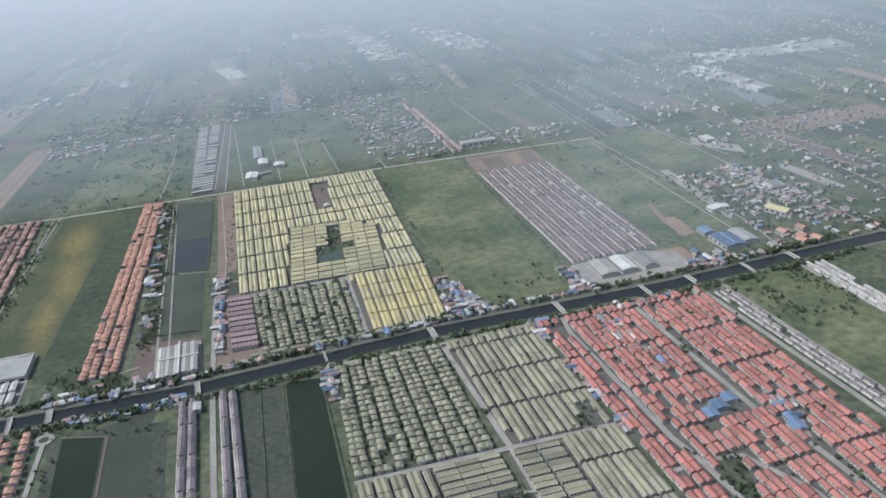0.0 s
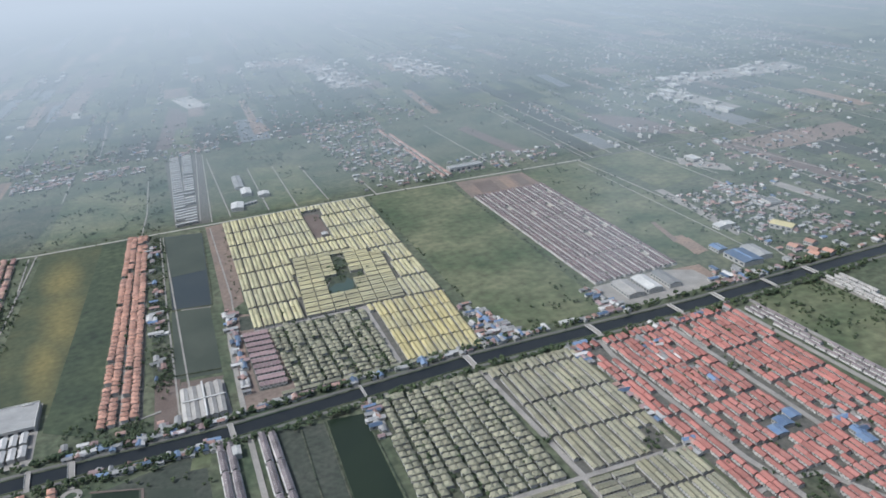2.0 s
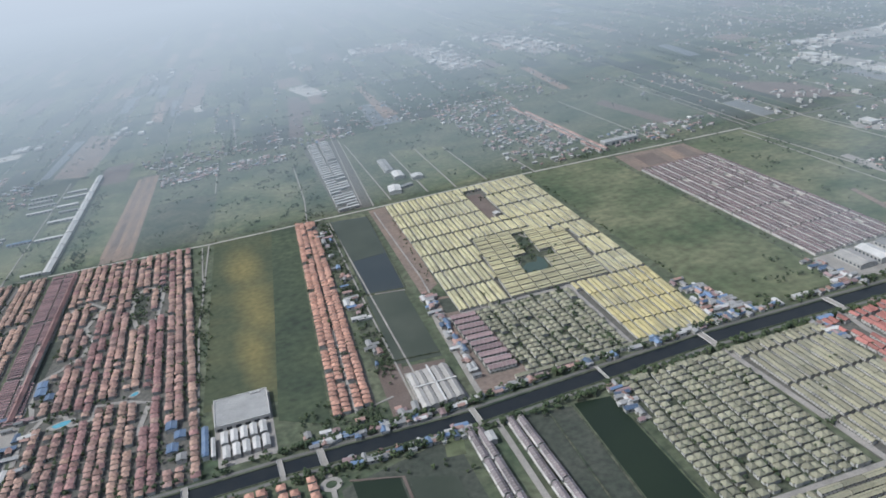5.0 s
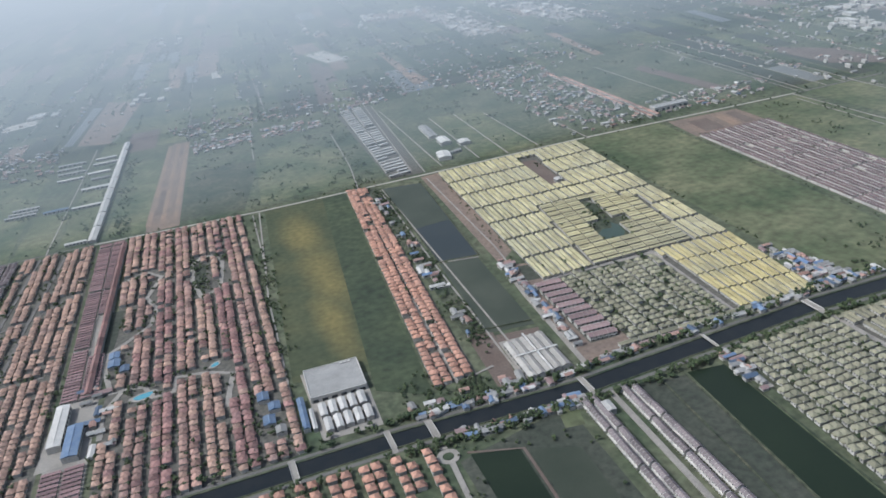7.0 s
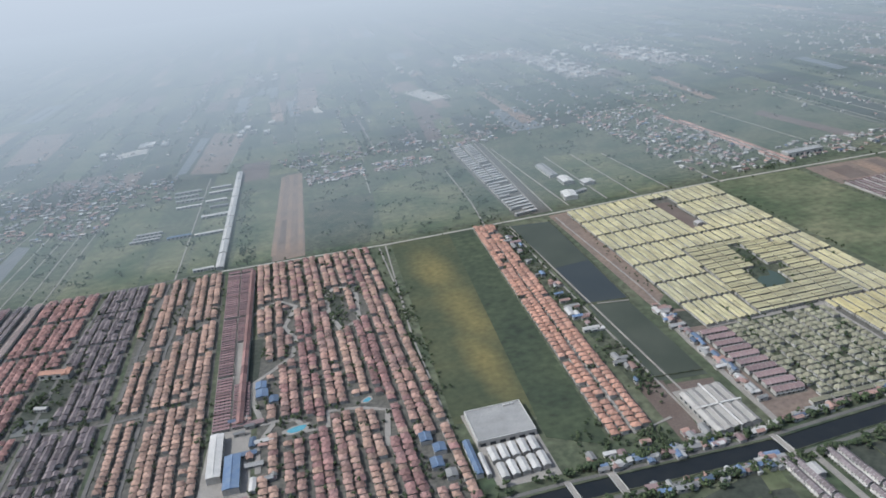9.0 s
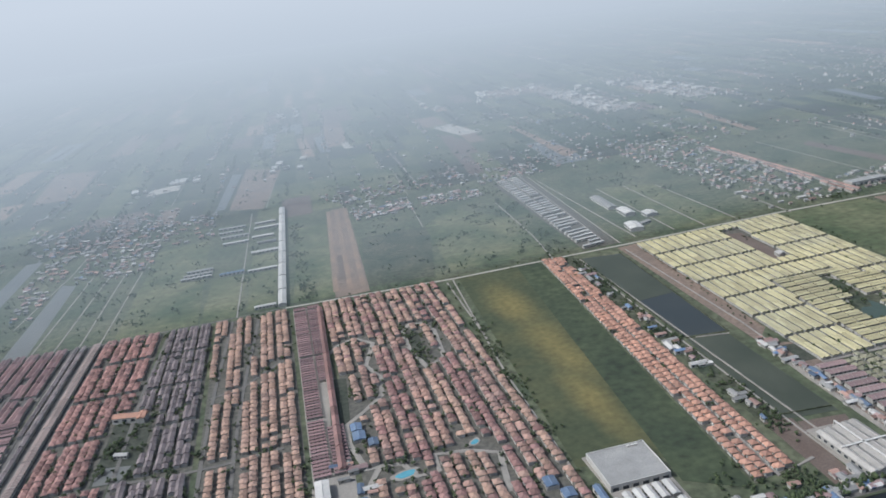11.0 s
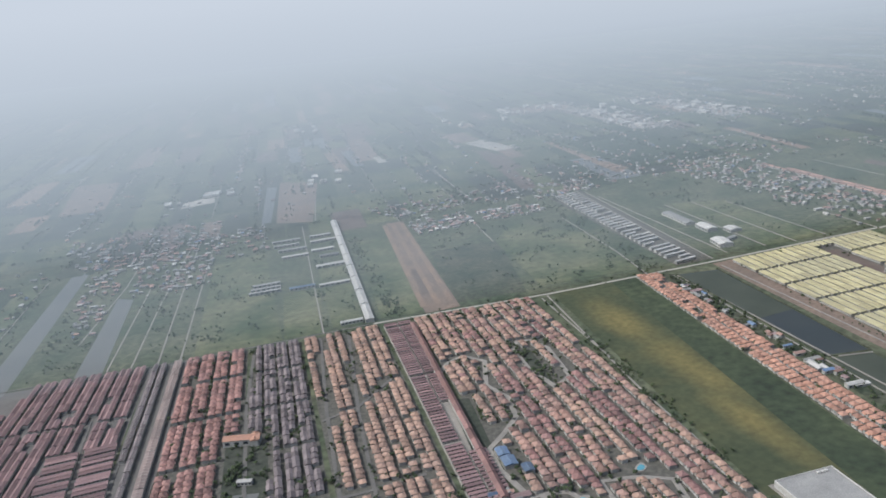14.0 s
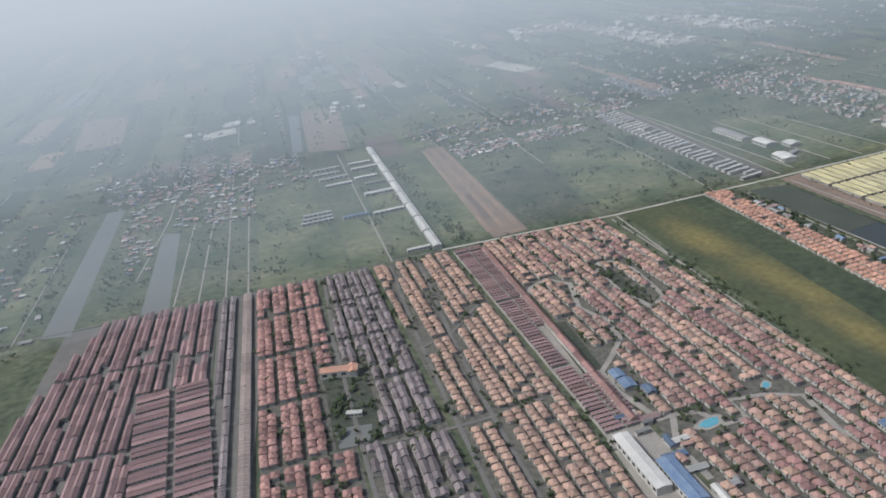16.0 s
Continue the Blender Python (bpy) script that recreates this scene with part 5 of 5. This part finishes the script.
for q, n in (([(-112, 470), (-62, 472), (-62, 476), (-112, 476)], 40), (DET, 160), (MID, 200), (E1, 1000), (E3, 320), (E4, 300), (E5, 420), (RED, 260), (YC, 30), (YA, 90), (ORG, 120), (WHT, 60), (E7, 60),
             ([(-80, 530), (-65, 565), (-46, 885), (-60, 892)], 340), ([(-140, 497), (-90, 497), (-90, 520), (-135, 545)], 110), ([(-135, 380), (-58, 380), (-58, 474), (-125, 474)], 120), ([(166, 505), (262, 505), (285, 560), (170, 560)], 40), ([(364, 380), (440, 380), (440, 462), (364, 464)], 170), ([(364, 180), (440, 180), (440, 330), (364, 330)], 40),
             ([(236, 370), (262, 370), (262, 455), (240, 455)], 90), ([(-199, 700), (-184, 700), (-170, 890), (-178, 890)], 40), ([(-204, 580), (-190, 585), (-180, 780), (-190, 780)], 140), ([(-310, 922), (-298, 922), (-283, 1200), (-292, 1200)], 200), ([(-372, 930), (-330, 925), (-305, 1190), (-340, 1190)], 120), ([(-163, 920), (-62, 915), (-43, 1120), (-140, 1180)], 190), ([(-222, 920), (-150, 918), (-134, 1226), (-214, 1240)], 130),
             ([(-240, 1236), (-43, 1210), (-40, 1300), (-240, 1300)], 130), ([(-70, 890), (-40, 888), (-10, 1210), (-45, 1210)], 200), ([(-530, 930), (-405, 920), (-390, 1240), (-520, 1240)], 320), ([(-610, 935), (-570, 935), (-550, 1250), (-595, 1250)], 160), ([(-680, 900), (-632, 930), (-610, 1290), (-700, 1290)], 160), ([(190, 900), (300, 895), (305, 1230), (200, 1230)], 340), ([(85, 905), (190, 900), (200, 1230), (85, 1230)], 140), ([(445, 490), (560, 490), (560, 700), (466, 700)], 620), ([(560, 490), (900, 490), (900, 860), (560, 860)], 700), ([(380, 560), (462, 545), (466, 870), (396, 860)], 130),
             ([(310, 900), (900, 875), (900, 1300), (320, 1300)], 300), ([(-640, 1240), (-380, 1240), (-380, 1400), (-660, 1400)], 130), ([(-1100, 850), (-700, 900), (-700, 1400), (-1200, 1400)], 360), ([(900, 490), (1700, 480), (1700, 1300), (900, 1300)], 500), ([(-380, 1290), (300, 1235), (320, 1420), (-380, 1420)], 220), ([(-1200, 1400), (1800, 1400), (2200, 2200), (-1500, 2200)], 300), ([(-240, 380), (-190, 380), (-190, 476), (-240, 480)], 60)):
    P += wooded(q, n, rnd, (0.55, 1.05) if q in (E1, E3, E4, E5, DET, MID, RED, YA, YC) else (0.45, 0.95))
for _ in range(330):
    x, y = rnd.uniform(-1300, 1700), rnd.uniform(900, 2500)
    if -640 < x < 480 and y < 1240:
        continue
    k = rnd.uniform(40, 200)
    line = [(x, y), (x + 0.1 * k, y + k)] if rnd.random() < 0.75 else [(x, y), (x + k, y - 3)]
    P += along(line, int(k / 5), rnd, 1.6, (0.6, 1.3))
for k, line in enumerate(TRACKS):
    P += along(line, int((line[1][1] - line[0][1]) / 16), rnd, 2.2, (0.6, 1.3))
P += along(blob(118, 286, 11, 21, -10), 34, rnd, 0.8, (0.5, 0.95)) + wooded(GLADE, 16, rnd, (0.6, 1.0)) + wooded([(221, 254), (235, 254), (246, 284), (230, 287)], 26, rnd, (0.6, 1.0))
P += along(UPPER[2:9], 160, rnd, 3.0, (0.5, 0.9)) + along(north_bank, 380, rnd, 2.2) + along(south_bank, 420, rnd, 2.2) + along([(166, 505), (186, 886)], 50, rnd, 1.0, (0.4, 0.8)) + along([(268, 540), (287, 880)], 40, rnd, 1.0, (0.4, 0.8)) + along([(-40, 690), (-8, 872)], 40, rnd, 2.0, (0.4, 0.7)) + along([(-4, 655), (20, 889)], 40, rnd, 1.5, (0.4, 0.7))
CLEAR = (blob(119, 287, 8, 18, -10), [(-318, 681), (-303, 681), (-296, 750), (-310, 753)], [(-54, 688), (-22, 682), (-6, 872), (-44, 880)], [(-63, 571), (-32, 566), (-24, 677), (-55, 683)], [(-573, 931), (-550, 921), (-535, 1114), (-553, 1127)], [(-647, 931), (-621, 921), (-590, 1247), (-610, 1266)], [(-124, 330), (-70, 330), (-65, 438), (-122, 459)], [(71, 650), (80, 643), (92, 643), (99, 652), (102, 668), (97, 676), (92, 666), (84, 668), (74, 660)], [(6, 290), (34, 300), (43, 460), (20, 464)])
P = [m for i, m in enumerate(off_canal(P)) if not any(inside(m.translation, c) for c in CLEAR)]
repeat(broad_tree(5), P[0::2], "leafy dark green tree", "tree", "trees by the canal and parks", "woods", 95)
repeat(broad_tree(6), P[1::2], "spreading dark green tree", "tree", "spreading trees by the canal and parks", "woods", 95)

# ---- far haze, imitated by upright glowing sheets ----
# three added walls of graded emission stand in for haze in the air
for y, mat, lab in ((500, "east_haze", "glowing sheet imitating faint haze over the eastern fields"), (905, "thin_haze", "glowing sheet imitating thin bluish haze over the fields"), (1302, "haze", "glowing backdrop sheet imitating pale distant haze over the plain")):
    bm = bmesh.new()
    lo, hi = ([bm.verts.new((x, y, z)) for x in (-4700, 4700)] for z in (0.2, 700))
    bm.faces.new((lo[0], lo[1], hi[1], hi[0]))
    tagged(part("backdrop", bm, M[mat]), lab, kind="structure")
